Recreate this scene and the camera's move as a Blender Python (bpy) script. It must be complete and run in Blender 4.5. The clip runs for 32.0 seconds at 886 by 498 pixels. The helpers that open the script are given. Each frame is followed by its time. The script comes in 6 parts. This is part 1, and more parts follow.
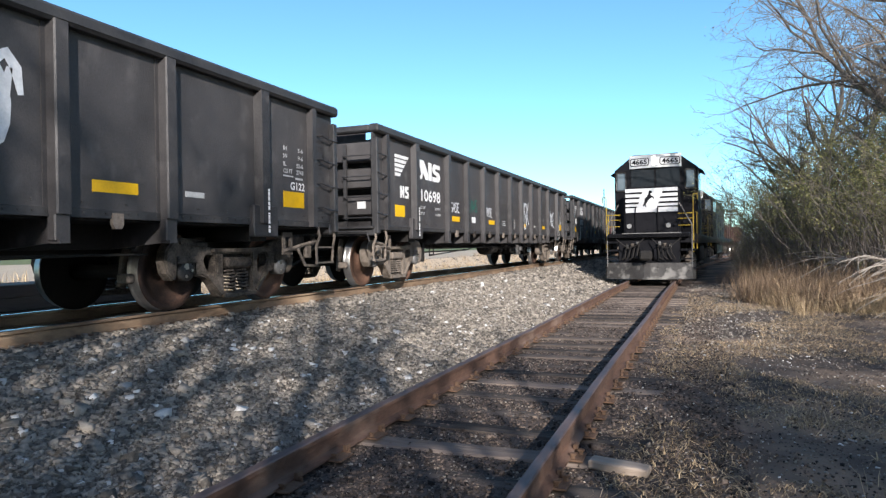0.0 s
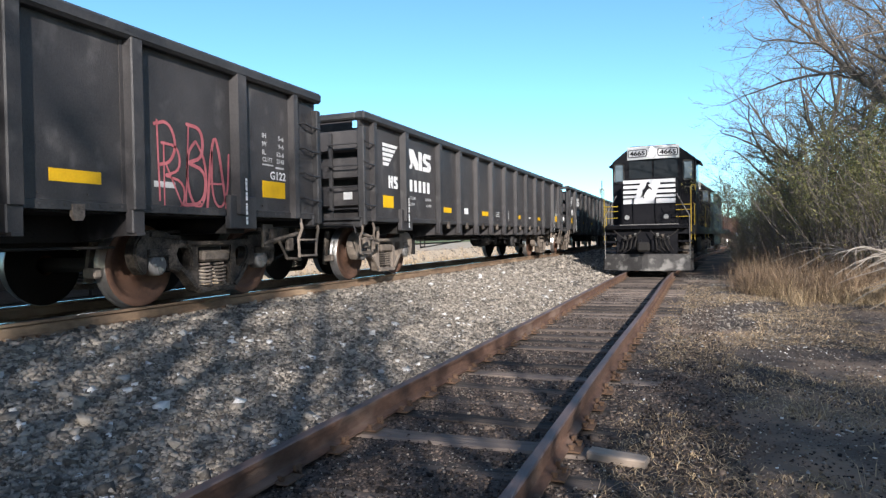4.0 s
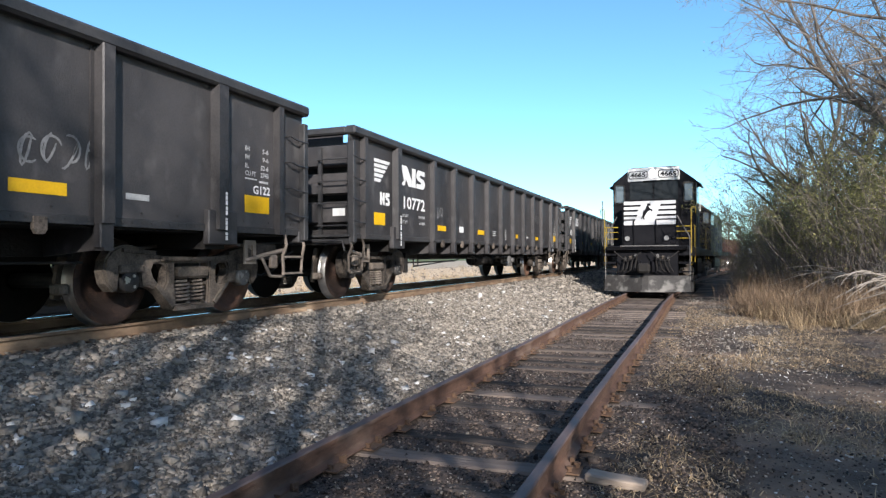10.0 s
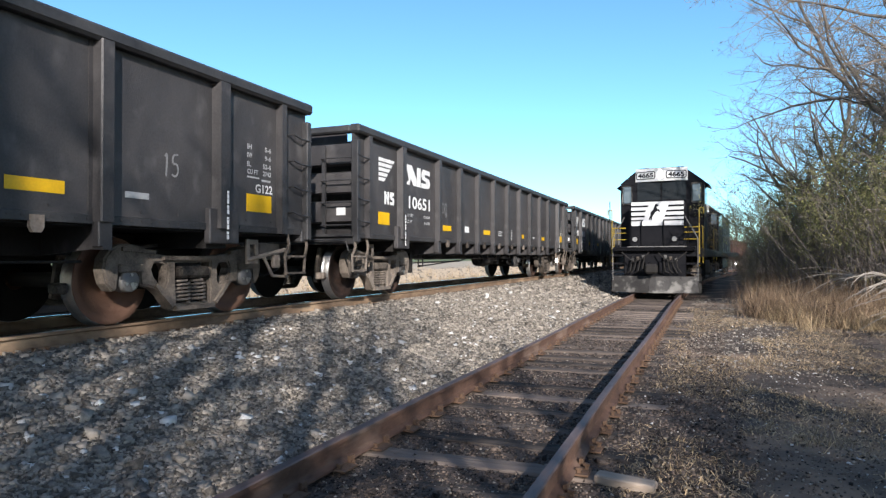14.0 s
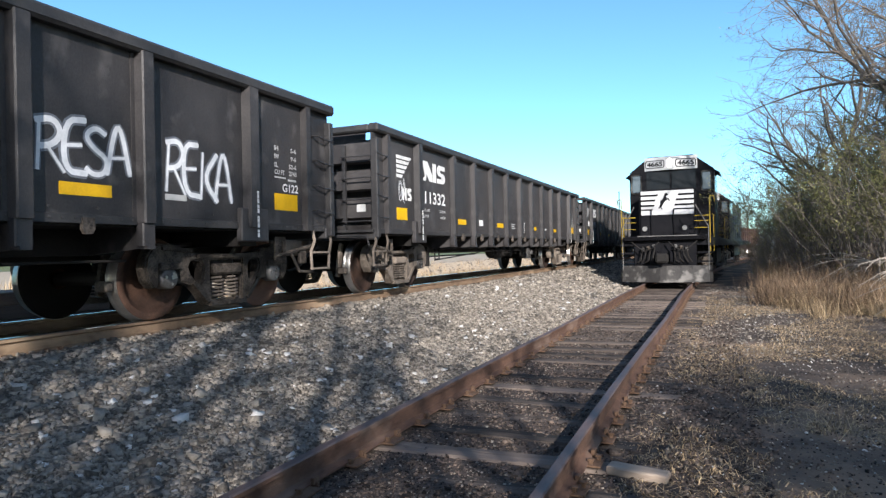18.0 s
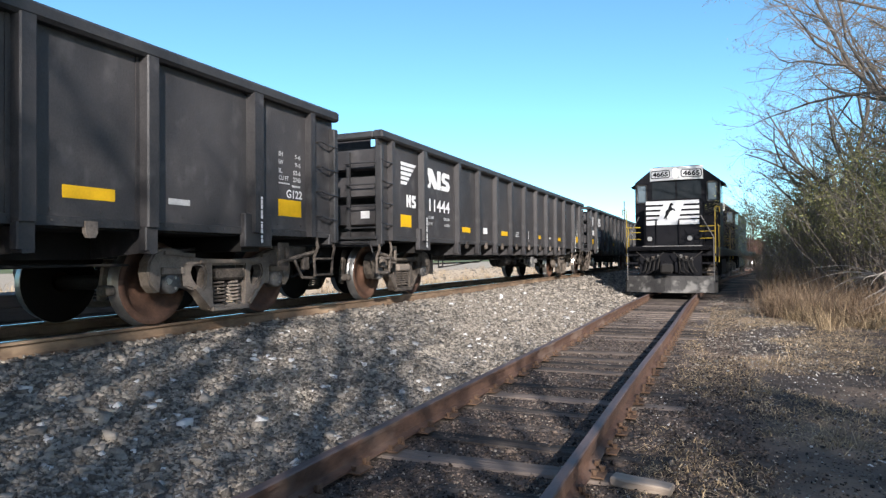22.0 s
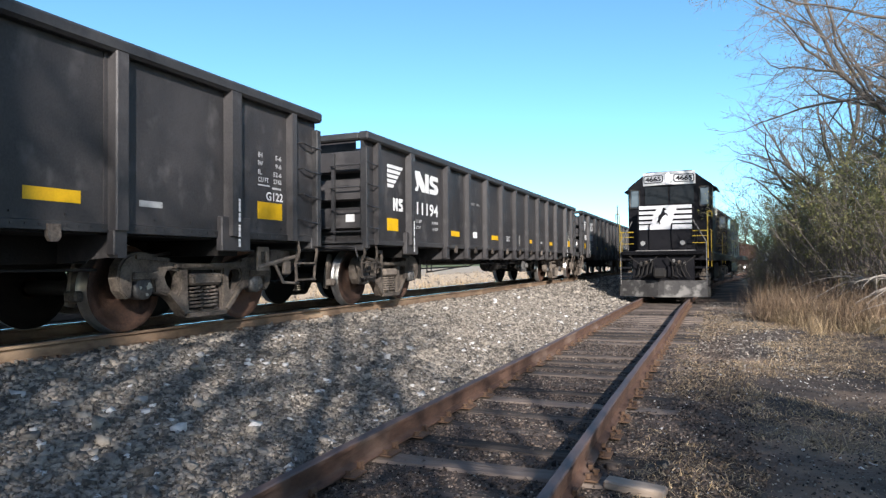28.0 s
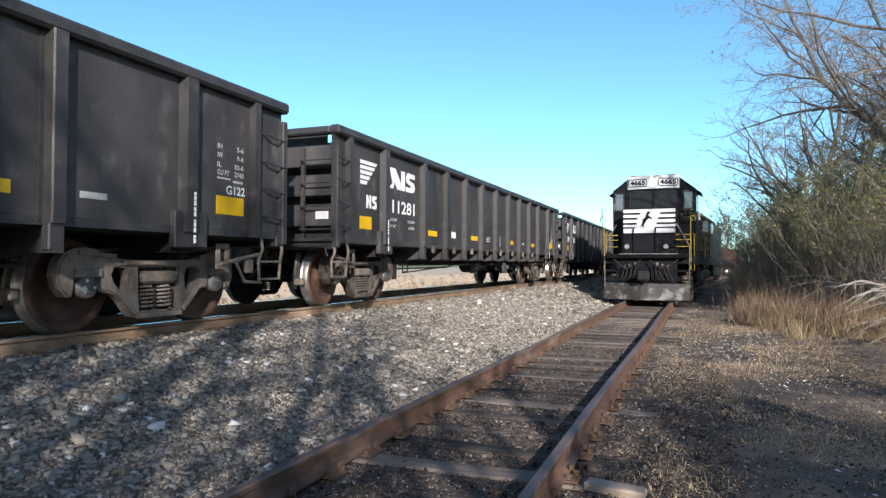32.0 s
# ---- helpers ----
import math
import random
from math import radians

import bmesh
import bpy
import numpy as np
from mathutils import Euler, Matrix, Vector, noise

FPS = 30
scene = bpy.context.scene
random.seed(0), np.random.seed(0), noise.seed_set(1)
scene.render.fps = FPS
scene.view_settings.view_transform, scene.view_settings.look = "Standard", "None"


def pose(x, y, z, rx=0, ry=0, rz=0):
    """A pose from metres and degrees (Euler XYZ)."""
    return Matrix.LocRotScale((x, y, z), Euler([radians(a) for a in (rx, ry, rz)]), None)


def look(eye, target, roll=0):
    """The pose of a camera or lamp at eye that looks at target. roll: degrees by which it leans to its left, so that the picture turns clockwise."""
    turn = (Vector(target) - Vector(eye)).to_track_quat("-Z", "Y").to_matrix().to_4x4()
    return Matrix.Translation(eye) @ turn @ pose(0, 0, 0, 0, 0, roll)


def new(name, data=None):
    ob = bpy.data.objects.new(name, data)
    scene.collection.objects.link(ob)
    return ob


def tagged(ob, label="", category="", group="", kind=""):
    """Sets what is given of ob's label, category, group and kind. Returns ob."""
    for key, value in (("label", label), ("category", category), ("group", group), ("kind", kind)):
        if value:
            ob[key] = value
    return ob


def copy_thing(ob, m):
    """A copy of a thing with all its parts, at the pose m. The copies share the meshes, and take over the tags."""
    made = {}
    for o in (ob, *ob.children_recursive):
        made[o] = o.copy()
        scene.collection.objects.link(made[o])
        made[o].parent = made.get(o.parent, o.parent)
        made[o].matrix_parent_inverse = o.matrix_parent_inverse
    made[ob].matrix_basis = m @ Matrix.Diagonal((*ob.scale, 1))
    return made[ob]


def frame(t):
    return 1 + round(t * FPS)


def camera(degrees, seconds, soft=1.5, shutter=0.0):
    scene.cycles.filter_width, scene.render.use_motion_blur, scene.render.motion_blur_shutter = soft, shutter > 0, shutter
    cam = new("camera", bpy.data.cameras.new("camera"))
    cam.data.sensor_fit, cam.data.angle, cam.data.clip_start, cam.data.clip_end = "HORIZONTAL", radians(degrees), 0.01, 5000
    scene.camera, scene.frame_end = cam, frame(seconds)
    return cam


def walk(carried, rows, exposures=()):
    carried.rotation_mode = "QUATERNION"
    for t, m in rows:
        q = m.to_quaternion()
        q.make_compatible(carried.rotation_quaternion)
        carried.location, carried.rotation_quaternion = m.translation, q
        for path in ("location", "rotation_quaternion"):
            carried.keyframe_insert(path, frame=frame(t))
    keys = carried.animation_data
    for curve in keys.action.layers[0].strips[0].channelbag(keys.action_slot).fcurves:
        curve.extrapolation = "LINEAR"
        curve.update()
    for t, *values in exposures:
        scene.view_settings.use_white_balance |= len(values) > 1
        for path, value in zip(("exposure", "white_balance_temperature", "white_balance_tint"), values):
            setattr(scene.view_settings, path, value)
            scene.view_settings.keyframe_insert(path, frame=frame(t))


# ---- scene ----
cam = camera(69.03, 32.0, soft=1.35)

# seconds, eye x y z, yaw to the left, pitch, roll (degrees)
PATH = [
    (0, 1.649, 0.000, 1.252, 21.906, -0.195, -0.908), (0.5, 1.644, 0.002, 1.249, 21.968, -0.294, -0.794), (1, 1.650, 0.003, 1.252, 21.977, -0.423, -0.890),
    (1.5, 1.646, 0.003, 1.250, 21.902, -0.618, -0.741), (2, 1.646, 0.006, 1.248, 21.845, -0.746, -0.571), (2.5, 1.641, 0.013, 1.246, 21.787, -0.945, -0.625),
    (3, 1.644, 0.014, 1.245, 21.774, -1.023, -0.676), (3.5, 1.642, 0.014, 1.248, 21.690, -1.082, -1.020), (5.5, 1.641, -0.006, 1.265, 21.896, 0.153, -0.697),
    (6, 1.640, -0.002, 1.260, 22.067, 0.352, -0.565), (6.5, 1.638, -0.007, 1.260, 22.025, 0.514, -0.530), (7, 1.636, -0.005, 1.262, 22.026, 0.562, -0.412),
    (7.5, 1.641, -0.012, 1.262, 21.983, 0.592, -0.292), (8, 1.644, -0.013, 1.261, 21.966, 0.601, -0.272), (8.5, 1.645, -0.012, 1.262, 21.957, 0.569, -0.438),
    (9, 1.645, -0.011, 1.263, 21.860, 0.541, -0.401), (9.5, 1.651, -0.012, 1.264, 21.842, 0.632, -0.208), (10, 1.650, -0.013, 1.261, 21.738, 0.698, -0.270),
    (10.5, 1.646, -0.012, 1.261, 21.733, 0.742, -0.492), (11, 1.646, -0.014, 1.267, 21.789, 0.719, -0.441), (11.5, 1.644, -0.007, 1.259, 21.837, 0.779, -0.700),
    (12, 1.643, -0.010, 1.260, 21.950, 0.762, -0.631), (12.5, 1.640, -0.012, 1.259, 21.970, 0.736, -0.436), (13, 1.641, -0.011, 1.261, 22.090, 0.794, -0.439),
    (13.5, 1.630, -0.008, 1.259, 22.199, 0.724, -0.107), (14, 1.630, -0.013, 1.260, 22.302, 0.717, -0.084), (14.5, 1.628, -0.014, 1.262, 22.420, 0.662, -0.143),
    (16.5, 1.634, 0.001, 1.256, 22.871, 0.218, -0.787), (17, 1.631, 0.015, 1.250, 23.002, 0.171, -1.028), (17.5, 1.638, 0.013, 1.256, 23.117, 0.099, -1.264),
    (18, 1.637, 0.010, 1.256, 23.161, 0.160, -1.206), (18.5, 1.638, 0.007, 1.259, 23.245, 0.157, -1.311), (19, 1.634, 0.000, 1.256, 23.336, 0.146, -1.059),
    (19.5, 1.634, -0.003, 1.257, 23.467, 0.191, -0.754), (20, 1.630, -0.004, 1.259, 23.462, 0.308, -0.727), (20.5, 1.635, -0.008, 1.260, 23.591, 0.452, -0.698),
    (21, 1.639, -0.004, 1.261, 23.617, 0.668, -0.716), (21.5, 1.627, -0.005, 1.265, 23.513, 0.738, -0.677), (22, 1.631, -0.007, 1.266, 23.525, 0.800, -0.484),
    (22.5, 1.634, -0.002, 1.261, 23.468, 0.838, -0.585), (23, 1.631, -0.004, 1.260, 23.431, 0.799, -0.518), (23.5, 1.626, -0.013, 1.263, 23.375, 0.702, -0.438),
    (24, 1.625, -0.019, 1.263, 23.285, 0.634, -0.307), (24.5, 1.632, -0.019, 1.261, 23.343, 0.632, -0.183), (25, 1.628, -0.019, 1.266, 23.188, 0.606, -0.047),
    (25.5, 1.635, -0.005, 1.262, 23.089, 0.766, -0.206), (27.5, 1.640, -0.018, 1.261, 22.891, 1.223, -0.695), (28, 1.634, -0.025, 1.265, 22.964, 1.194, -0.482),
    (28.5, 1.640, -0.015, 1.264, 22.957, 1.298, -0.557), (29, 1.649, -0.022, 1.266, 22.721, 1.371, -0.500), (29.5, 1.655, -0.019, 1.260, 22.570, 1.497, -0.325),
    (30, 1.653, -0.016, 1.258, 22.334, 1.579, 0.001), (30.5, 1.668, -0.017, 1.258, 22.081, 1.673, 0.118), (31, 1.665, -0.017, 1.262, 21.932, 1.592, 0.162),
    (31.5, 1.659, -0.011, 1.258, 21.806, 1.509, 0.182), (32, 1.641, -0.006, 1.257, 21.671, 1.273, 0.211),
]


def eye_pose(x, y, z, yaw, pitch, roll):
    yaw, pitch = radians(yaw), radians(pitch)
    way = Vector((-math.sin(yaw) * math.cos(pitch), math.cos(yaw) * math.cos(pitch), math.sin(pitch)))
    return look((x, y, z), Vector((x, y, z)) + way, roll)


walk(cam, [(t, eye_pose(*p)) for t, *p in PATH], exposures=[(0.0, 0.25, 6500, 10), (32.0, 0.25, 6500, 10)])

# ---- light ----
SUN_EL, SUN_AZ = radians(22.0), math.atan2(0.52, -0.854)   # low sun from behind and to the right
sun_way = Vector((math.cos(SUN_EL) * math.sin(SUN_AZ), math.cos(SUN_EL) * math.cos(SUN_AZ), math.sin(SUN_EL)))
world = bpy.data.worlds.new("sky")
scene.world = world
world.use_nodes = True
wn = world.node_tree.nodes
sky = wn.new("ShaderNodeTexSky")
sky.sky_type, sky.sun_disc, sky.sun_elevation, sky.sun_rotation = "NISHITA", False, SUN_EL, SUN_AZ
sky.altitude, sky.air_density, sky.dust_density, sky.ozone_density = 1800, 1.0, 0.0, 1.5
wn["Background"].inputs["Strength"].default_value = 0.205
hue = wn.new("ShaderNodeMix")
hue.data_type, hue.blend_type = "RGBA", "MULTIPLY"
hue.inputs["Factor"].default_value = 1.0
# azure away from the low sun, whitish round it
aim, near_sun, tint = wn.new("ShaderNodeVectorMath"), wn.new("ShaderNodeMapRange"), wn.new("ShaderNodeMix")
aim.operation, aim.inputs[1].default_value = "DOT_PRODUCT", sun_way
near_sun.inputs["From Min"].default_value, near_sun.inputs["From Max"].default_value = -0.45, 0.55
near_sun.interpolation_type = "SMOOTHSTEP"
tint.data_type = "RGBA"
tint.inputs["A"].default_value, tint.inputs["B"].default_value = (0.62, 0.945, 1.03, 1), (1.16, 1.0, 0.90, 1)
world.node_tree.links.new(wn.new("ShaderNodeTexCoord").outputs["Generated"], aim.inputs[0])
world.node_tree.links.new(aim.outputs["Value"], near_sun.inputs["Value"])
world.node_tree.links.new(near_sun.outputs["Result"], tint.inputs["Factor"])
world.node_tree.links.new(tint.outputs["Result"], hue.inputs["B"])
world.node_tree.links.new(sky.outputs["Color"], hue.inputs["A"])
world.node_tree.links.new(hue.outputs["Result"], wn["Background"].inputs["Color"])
sun = new("sun", bpy.data.lights.new("sun", "SUN"))
sun.data.energy, sun.data.angle, sun.data.color = 6.8, radians(0.6), (1.0, 0.94, 0.89)
sun.matrix_world = look(sun_way * 60, (0, 0, 0))

# ---- plan: the siding's centre is x = 0 with its rail heads at z = 0 ----
MX, MZ = -4.919, 0.562          # main track's centre and rail-head height
PITCH, LENGTH = 17.484, 16.25   # over couplers, over the body
HALF = LENGTH / 2
LOCO_Y = 22.5

# ---- materials ----
def material(name, dark, light, scale=4.0, rough=0.7, metal=0.0, bump=0.2, fine=40.0, stretch=(1, 1, 1), island=0.0,
             obrand=0.0, spec=0.4, coord="Object", spots=None, spot_scale=2.0, spot_at=0.62):
    """Two colours mixed by a coarse and a fine noise, with bump; spots: a third colour in stains."""
    m = bpy.data.materials.new(name)
    m.use_nodes = True
    n, link = m.node_tree.nodes, m.node_tree.links.new
    bsdf = n["Principled BSDF"]
    bsdf.inputs["Metallic"].default_value, bsdf.inputs["Specular IOR Level"].default_value = metal, spec
    where = n.new("ShaderNodeTexCoord").outputs[coord]
    mapping = n.new("ShaderNodeMapping")
    mapping.inputs["Scale"].default_value = stretch
    link(where, mapping.inputs["Vector"])
    coarse, grain = n.new("ShaderNodeTexNoise"), n.new("ShaderNodeTexNoise")
    for t, s, d in ((coarse, scale, 5), (grain, fine, 3)):
        t.inputs["Scale"].default_value, t.inputs["Detail"].default_value, t.inputs["Roughness"].default_value = s, d, 0.62
        link(mapping.outputs["Vector"], t.inputs["Vector"])
    add = n.new("ShaderNodeMath")
    add.operation = "MULTIPLY_ADD"
    add.inputs[1].default_value = 0.45
    link(grain.outputs["Fac"], add.inputs[0])
    link(coarse.outputs["Fac"], add.inputs[2])
    fac = add.outputs[0]
    for on, out in ((island, "Random Per Island"), (obrand, "Random")):
        if on:
            src = n.new("ShaderNodeNewGeometry" if out != "Random" else "ShaderNodeObjectInfo")
            k = n.new("ShaderNodeMath")
            k.operation = "MULTIPLY_ADD"
            k.inputs[1].default_value = on
            link(src.outputs[out], k.inputs[0])
            link(fac, k.inputs[2])
            k2 = n.new("ShaderNodeMath")
            k2.operation = "SUBTRACT"
            k2.inputs[1].default_value = on / 2
            link(k.outputs[0], k2.inputs[0])
            fac = k2.outputs[0]
    ramp = n.new("ShaderNodeMapRange")
    ramp.inputs["From Min"].default_value, ramp.inputs["From Max"].default_value = 0.42, 1.02
    link(fac, ramp.inputs["Value"])
    mix = n.new("ShaderNodeMix")
    mix.data_type = "RGBA"
    mix.inputs["A"].default_value, mix.inputs["B"].default_value = (*dark, 1), (*light, 1)
    link(ramp.outputs["Result"], mix.inputs["Factor"])
    colour = mix.outputs["Result"]
    if spots:
        st = n.new("ShaderNodeTexNoise")
        st.inputs["Scale"].default_value, st.inputs["Detail"].default_value = spot_scale, 6
        link(mapping.outputs["Vector"], st.inputs["Vector"])
        r2 = n.new("ShaderNodeMapRange")
        r2.inputs["From Min"].default_value, r2.inputs["From Max"].default_value = spot_at - 0.06, spot_at + 0.08
        link(st.outputs["Fac"], r2.inputs["Value"])
        m2 = n.new("ShaderNodeMix")
        m2.data_type = "RGBA"
        m2.inputs["B"].default_value = (*spots, 1)
        link(r2.outputs["Result"], m2.inputs["Factor"])
        link(colour, m2.inputs["A"])
        colour = m2.outputs["Result"]
    link(colour, bsdf.inputs["Base Color"])
    rr = n.new("ShaderNodeMapRange")
    rr.inputs["To Min"].default_value, rr.inputs["To Max"].default_value = max(rough - 0.12, 0.03), min(rough + 0.12, 1)
    link(coarse.outputs["Fac"], rr.inputs["Value"])
    link(rr.outputs["Result"], bsdf.inputs["Roughness"])
    if bump:
        b = n.new("ShaderNodeBump")
        b.inputs["Strength"].default_value, b.inputs["Distance"].default_value = bump, 0.02
        link(grain.outputs["Fac"], b.inputs["Height"])
        link(b.outputs["Normal"], bsdf.inputs["Normal"])
    return m


def glowing(name, colour, strength):
    m = bpy.data.materials.new(name)
    m.use_nodes = True
    b = m.node_tree.nodes["Principled BSDF"]
    b.inputs["Base Color"].default_value = (0.9, 0.9, 0.88, 1)
    b.inputs["Emission Color"].default_value, b.inputs["Emission Strength"].default_value = (*colour, 1), strength
    return m


BLACK = material("weathered_black_paint", (0.016, 0.0152, 0.0165), (0.068, 0.063, 0.063), 1.3, 0.5, 0, 0.2, 60, (1, 1, 0.7), obrand=0.25,
                 spots=(0.084, 0.079, 0.078), spot_scale=3.2, spot_at=0.62)
CHORD = material("worn_black_chord", (0.018, 0.018, 0.020), (0.060, 0.058, 0.058), 2.5, 0.5, 0, 0.2, 30)
GRIME = material("brown_grimy_steel", (0.020, 0.016, 0.013), (0.235, 0.195, 0.160), 5, 0.8, 0, 0.4, 45, obrand=0.5)
# near-black parts; on wheel backs and axles it paints in the under-car shade
UNDER = material("black_parts_and_shade", (0.005, 0.005, 0.005), (0.020, 0.017, 0.015), 3, 0.8, 0, 0.3, 30)
WHEEL = material("rusty_wheel_plate", (0.022, 0.013, 0.010), (0.135, 0.072, 0.047), 4, 0.75, 0.1, 0.3, 35, obrand=0.7)
TREAD = material("bright_wheel_tread", (0.30, 0.29, 0.28), (0.55, 0.54, 0.52), 6, 0.35, 0.9, 0.05, 40)
CAP = material("painted_bearing_cap", (0.035, 0.033, 0.032), (0.17, 0.165, 0.16), 8, 0.6, 0.1, 0.2, 40, obrand=0.8)
WHITE = material("white_stencil_paint", (0.55, 0.55, 0.54), (0.84, 0.84, 0.83), 6, 0.6, 0, 0.05, 60)
GREYP = material("faded_white_stencil", (0.26, 0.26, 0.26), (0.55, 0.55, 0.54), 9, 0.6, 0, 0.05, 60)
YELLOW = material("yellow_reflective_sheet", (0.60, 0.345, 0.004), (0.84, 0.50, 0.008), 5, 0.45, 0, 0.05, 50)
RAILSIDE = material("rusty_rail_web", (0.052, 0.028, 0.020), (0.180, 0.100, 0.067), 3.5, 0.85, 0, 0.35, 30, (1, 0.4, 1),
                    spots=(0.25, 0.172, 0.130), spot_scale=2.2, spot_at=0.62)
RAILMAIN = material("dusty_brown_rail_web", (0.088, 0.055, 0.036), (0.299, 0.205, 0.131), 3.5, 0.85, 0, 0.35, 30, (1, 0.4, 1), spots=(0.371, 0.267, 0.172), spot_scale=2.2, spot_at=0.6)
RAILHEAD = material("polished_rail_head", (0.22, 0.22, 0.24), (0.42, 0.43, 0.46), 5, 0.25, 1.0, 0.03, 40, (1, 0.1, 1))
RAILRUST = material("dull_rusty_rail_head", (0.09, 0.062, 0.055), (0.22, 0.16, 0.145), 4, 0.6, 0.3, 0.1, 40, (1, 0.2, 1))
TIE = material("weathered_grey_timber", (0.016, 0.013, 0.011), (0.190, 0.150, 0.125), 5, 0.9, 0, 0.7, 34, (0.08, 1, 1), obrand=0.6)
TIEPALE = material("pale_bleached_timber", (0.247, 0.196, 0.150), (0.474, 0.377, 0.297), 3, 0.9, 0, 0.5, 30, (0.12, 1, 1))
STACKWOOD = material("dark_stacked_timber", (0.045, 0.034, 0.029), (0.150, 0.116, 0.098), 3, 0.9, 0, 0.5, 30, (1, 0.12, 1), obrand=0.6)
TIEDARK = material("creosoted_timber", (0.012, 0.011, 0.010), (0.050, 0.044, 0.038), 3, 0.85, 0, 0.5, 30, (0.12, 1, 1), obrand=0.3)
STONE = material("grey_ballast_stone", (0.085, 0.074, 0.062), (0.370, 0.325, 0.270), 9, 0.9, 0, 0.3, 60, island=0.70)
PALESTONE = material("pale_quartz_stone", (0.34, 0.33, 0.31), (0.72, 0.70, 0.67), 9, 0.85, 0, 0.3, 60, island=0.6)
CINDER = material("dark_cinder_gravel", (0.016, 0.012, 0.010), (0.154, 0.117, 0.095), 9, 0.92, 0, 0.3, 60, island=0.9)
STEEL = material("rusty_track_fittings", (0.06, 0.035, 0.022), (0.20, 0.12, 0.075), 8, 0.8, 0.1, 0.3, 50)
LOCO = material("satin_black_loco_paint", (0.005, 0.005, 0.007), (0.011, 0.011, 0.013), 1.5, 0.55, 0, 0.03, 20, spec=0.12)
LOCOW = material("white_loco_paint", (0.50, 0.50, 0.50), (0.66, 0.66, 0.66), 3, 0.4, 0, 0.03, 30)
LOCOY = material("yellow_handrail_paint", (0.24, 0.165, 0.018), (0.42, 0.29, 0.03), 6, 0.5, 0, 0.05, 40)
PLOW = material("scuffed_grey_plow", (0.010, 0.009, 0.009), (0.066, 0.062, 0.059), 2.5, 0.7, 0.1, 0.2, 30, spots=(0.17, 0.162, 0.15), spot_scale=3.0, spot_at=0.57)
LAMP = glowing("lit_headlamp", (1.0, 0.90, 0.80), 4)
LENS = material("lamp_lens", (0.14, 0.14, 0.14), (0.32, 0.32, 0.31), 6, 0.12, 0, 0, 40)
GLASS = material("dark_cab_glass", (0.012, 0.016, 0.020), (0.022, 0.024, 0.026), 2, 0.05, 0, 0, 20, spec=0.10)
SIDEGLASS = material("sky_tinted_window", (0.055, 0.072, 0.088), (0.10, 0.13, 0.15), 2, 0.08, 0, 0, 20, spec=0.9)
BARK = material("grey_brown_bark", (0.050, 0.043, 0.037), (0.180, 0.153, 0.132), 4, 0.9, 0, 0.6, 25, (1, 1, 0.3))
TWIG = material("thin_twig_bark", (0.080, 0.068, 0.060), (0.285, 0.240, 0.206), 5, 0.9, 0, 0.2, 25)
BUD = material("tan_spring_buds", (0.20, 0.15, 0.06), (0.46, 0.37, 0.17), 6, 0.8, 0, 0, 20, island=0.9)
LEAF = material("olive_spring_leaves", (0.090, 0.096, 0.030), (0.300, 0.285, 0.105), 6, 0.7, 0, 0, 20, island=1.0)
DRYGRASS = material("dry_straw_grass", (0.175, 0.120, 0.068), (0.590, 0.440, 0.265), 1.0, 0.9, 0, 0, 20, island=0.9)
RUSSET = material("russet_dry_stems", (0.095, 0.064, 0.042), (0.290, 0.200, 0.128), 1.0, 0.9, 0, 0, 20, island=0.8)
DEAD = material("bleached_dead_branch", (0.20, 0.172, 0.145), (0.40, 0.355, 0.305), 6, 0.9, 0, 0.2, 30)
RUSTCAR = material("rust_red_car_paint", (0.07, 0.035, 0.028), (0.16, 0.085, 0.065), 2, 0.7, 0, 0.2, 25)
SPRAYW = material("white_spray_paint", (0.50, 0.52, 0.54), (0.82, 0.83, 0.85), 8, 0.6, 0, 0, 40)
SPRAYG = material("faint_grey_spray_paint", (0.09, 0.09, 0.09), (0.28, 0.28, 0.28), 8, 0.6, 0, 0, 40)
SPRAYH = material("grey_blue_overspray", (0.075, 0.082, 0.095), (0.23, 0.25, 0.285), 8, 0.6, 0, 0, 40)
SPRAYT = material("teal_spray_paint", (0.01, 0.10, 0.075), (0.02, 0.19, 0.14), 8, 0.6, 0, 0, 40)
SPRAYD = material("deep_red_spray_paint", (0.13, 0.014, 0.020), (0.46, 0.045, 0.065), 8, 0.6, 0, 0, 40)
SPRAYF = material("faint_scuffed_paint", (0.035, 0.034, 0.033), (0.105, 0.100, 0.095), 8, 0.6, 0, 0, 40)
SPRAYP = material("pale_pink_spray_paint", (0.42, 0.20, 0.22), (0.66, 0.40, 0.42), 8, 0.6, 0, 0, 40)
SPRAYR = material("red_spray_paint", (0.30, 0.075, 0.085), (0.52, 0.16, 0.175), 8, 0.6, 0, 0, 40)
# pale blue stands in for the air's haze over far woods
HILL = material("haze_tinted_woods", (0.22, 0.27, 0.33), (0.30, 0.35, 0.42), 0.02, 1.0, 0, 0, 0.2)


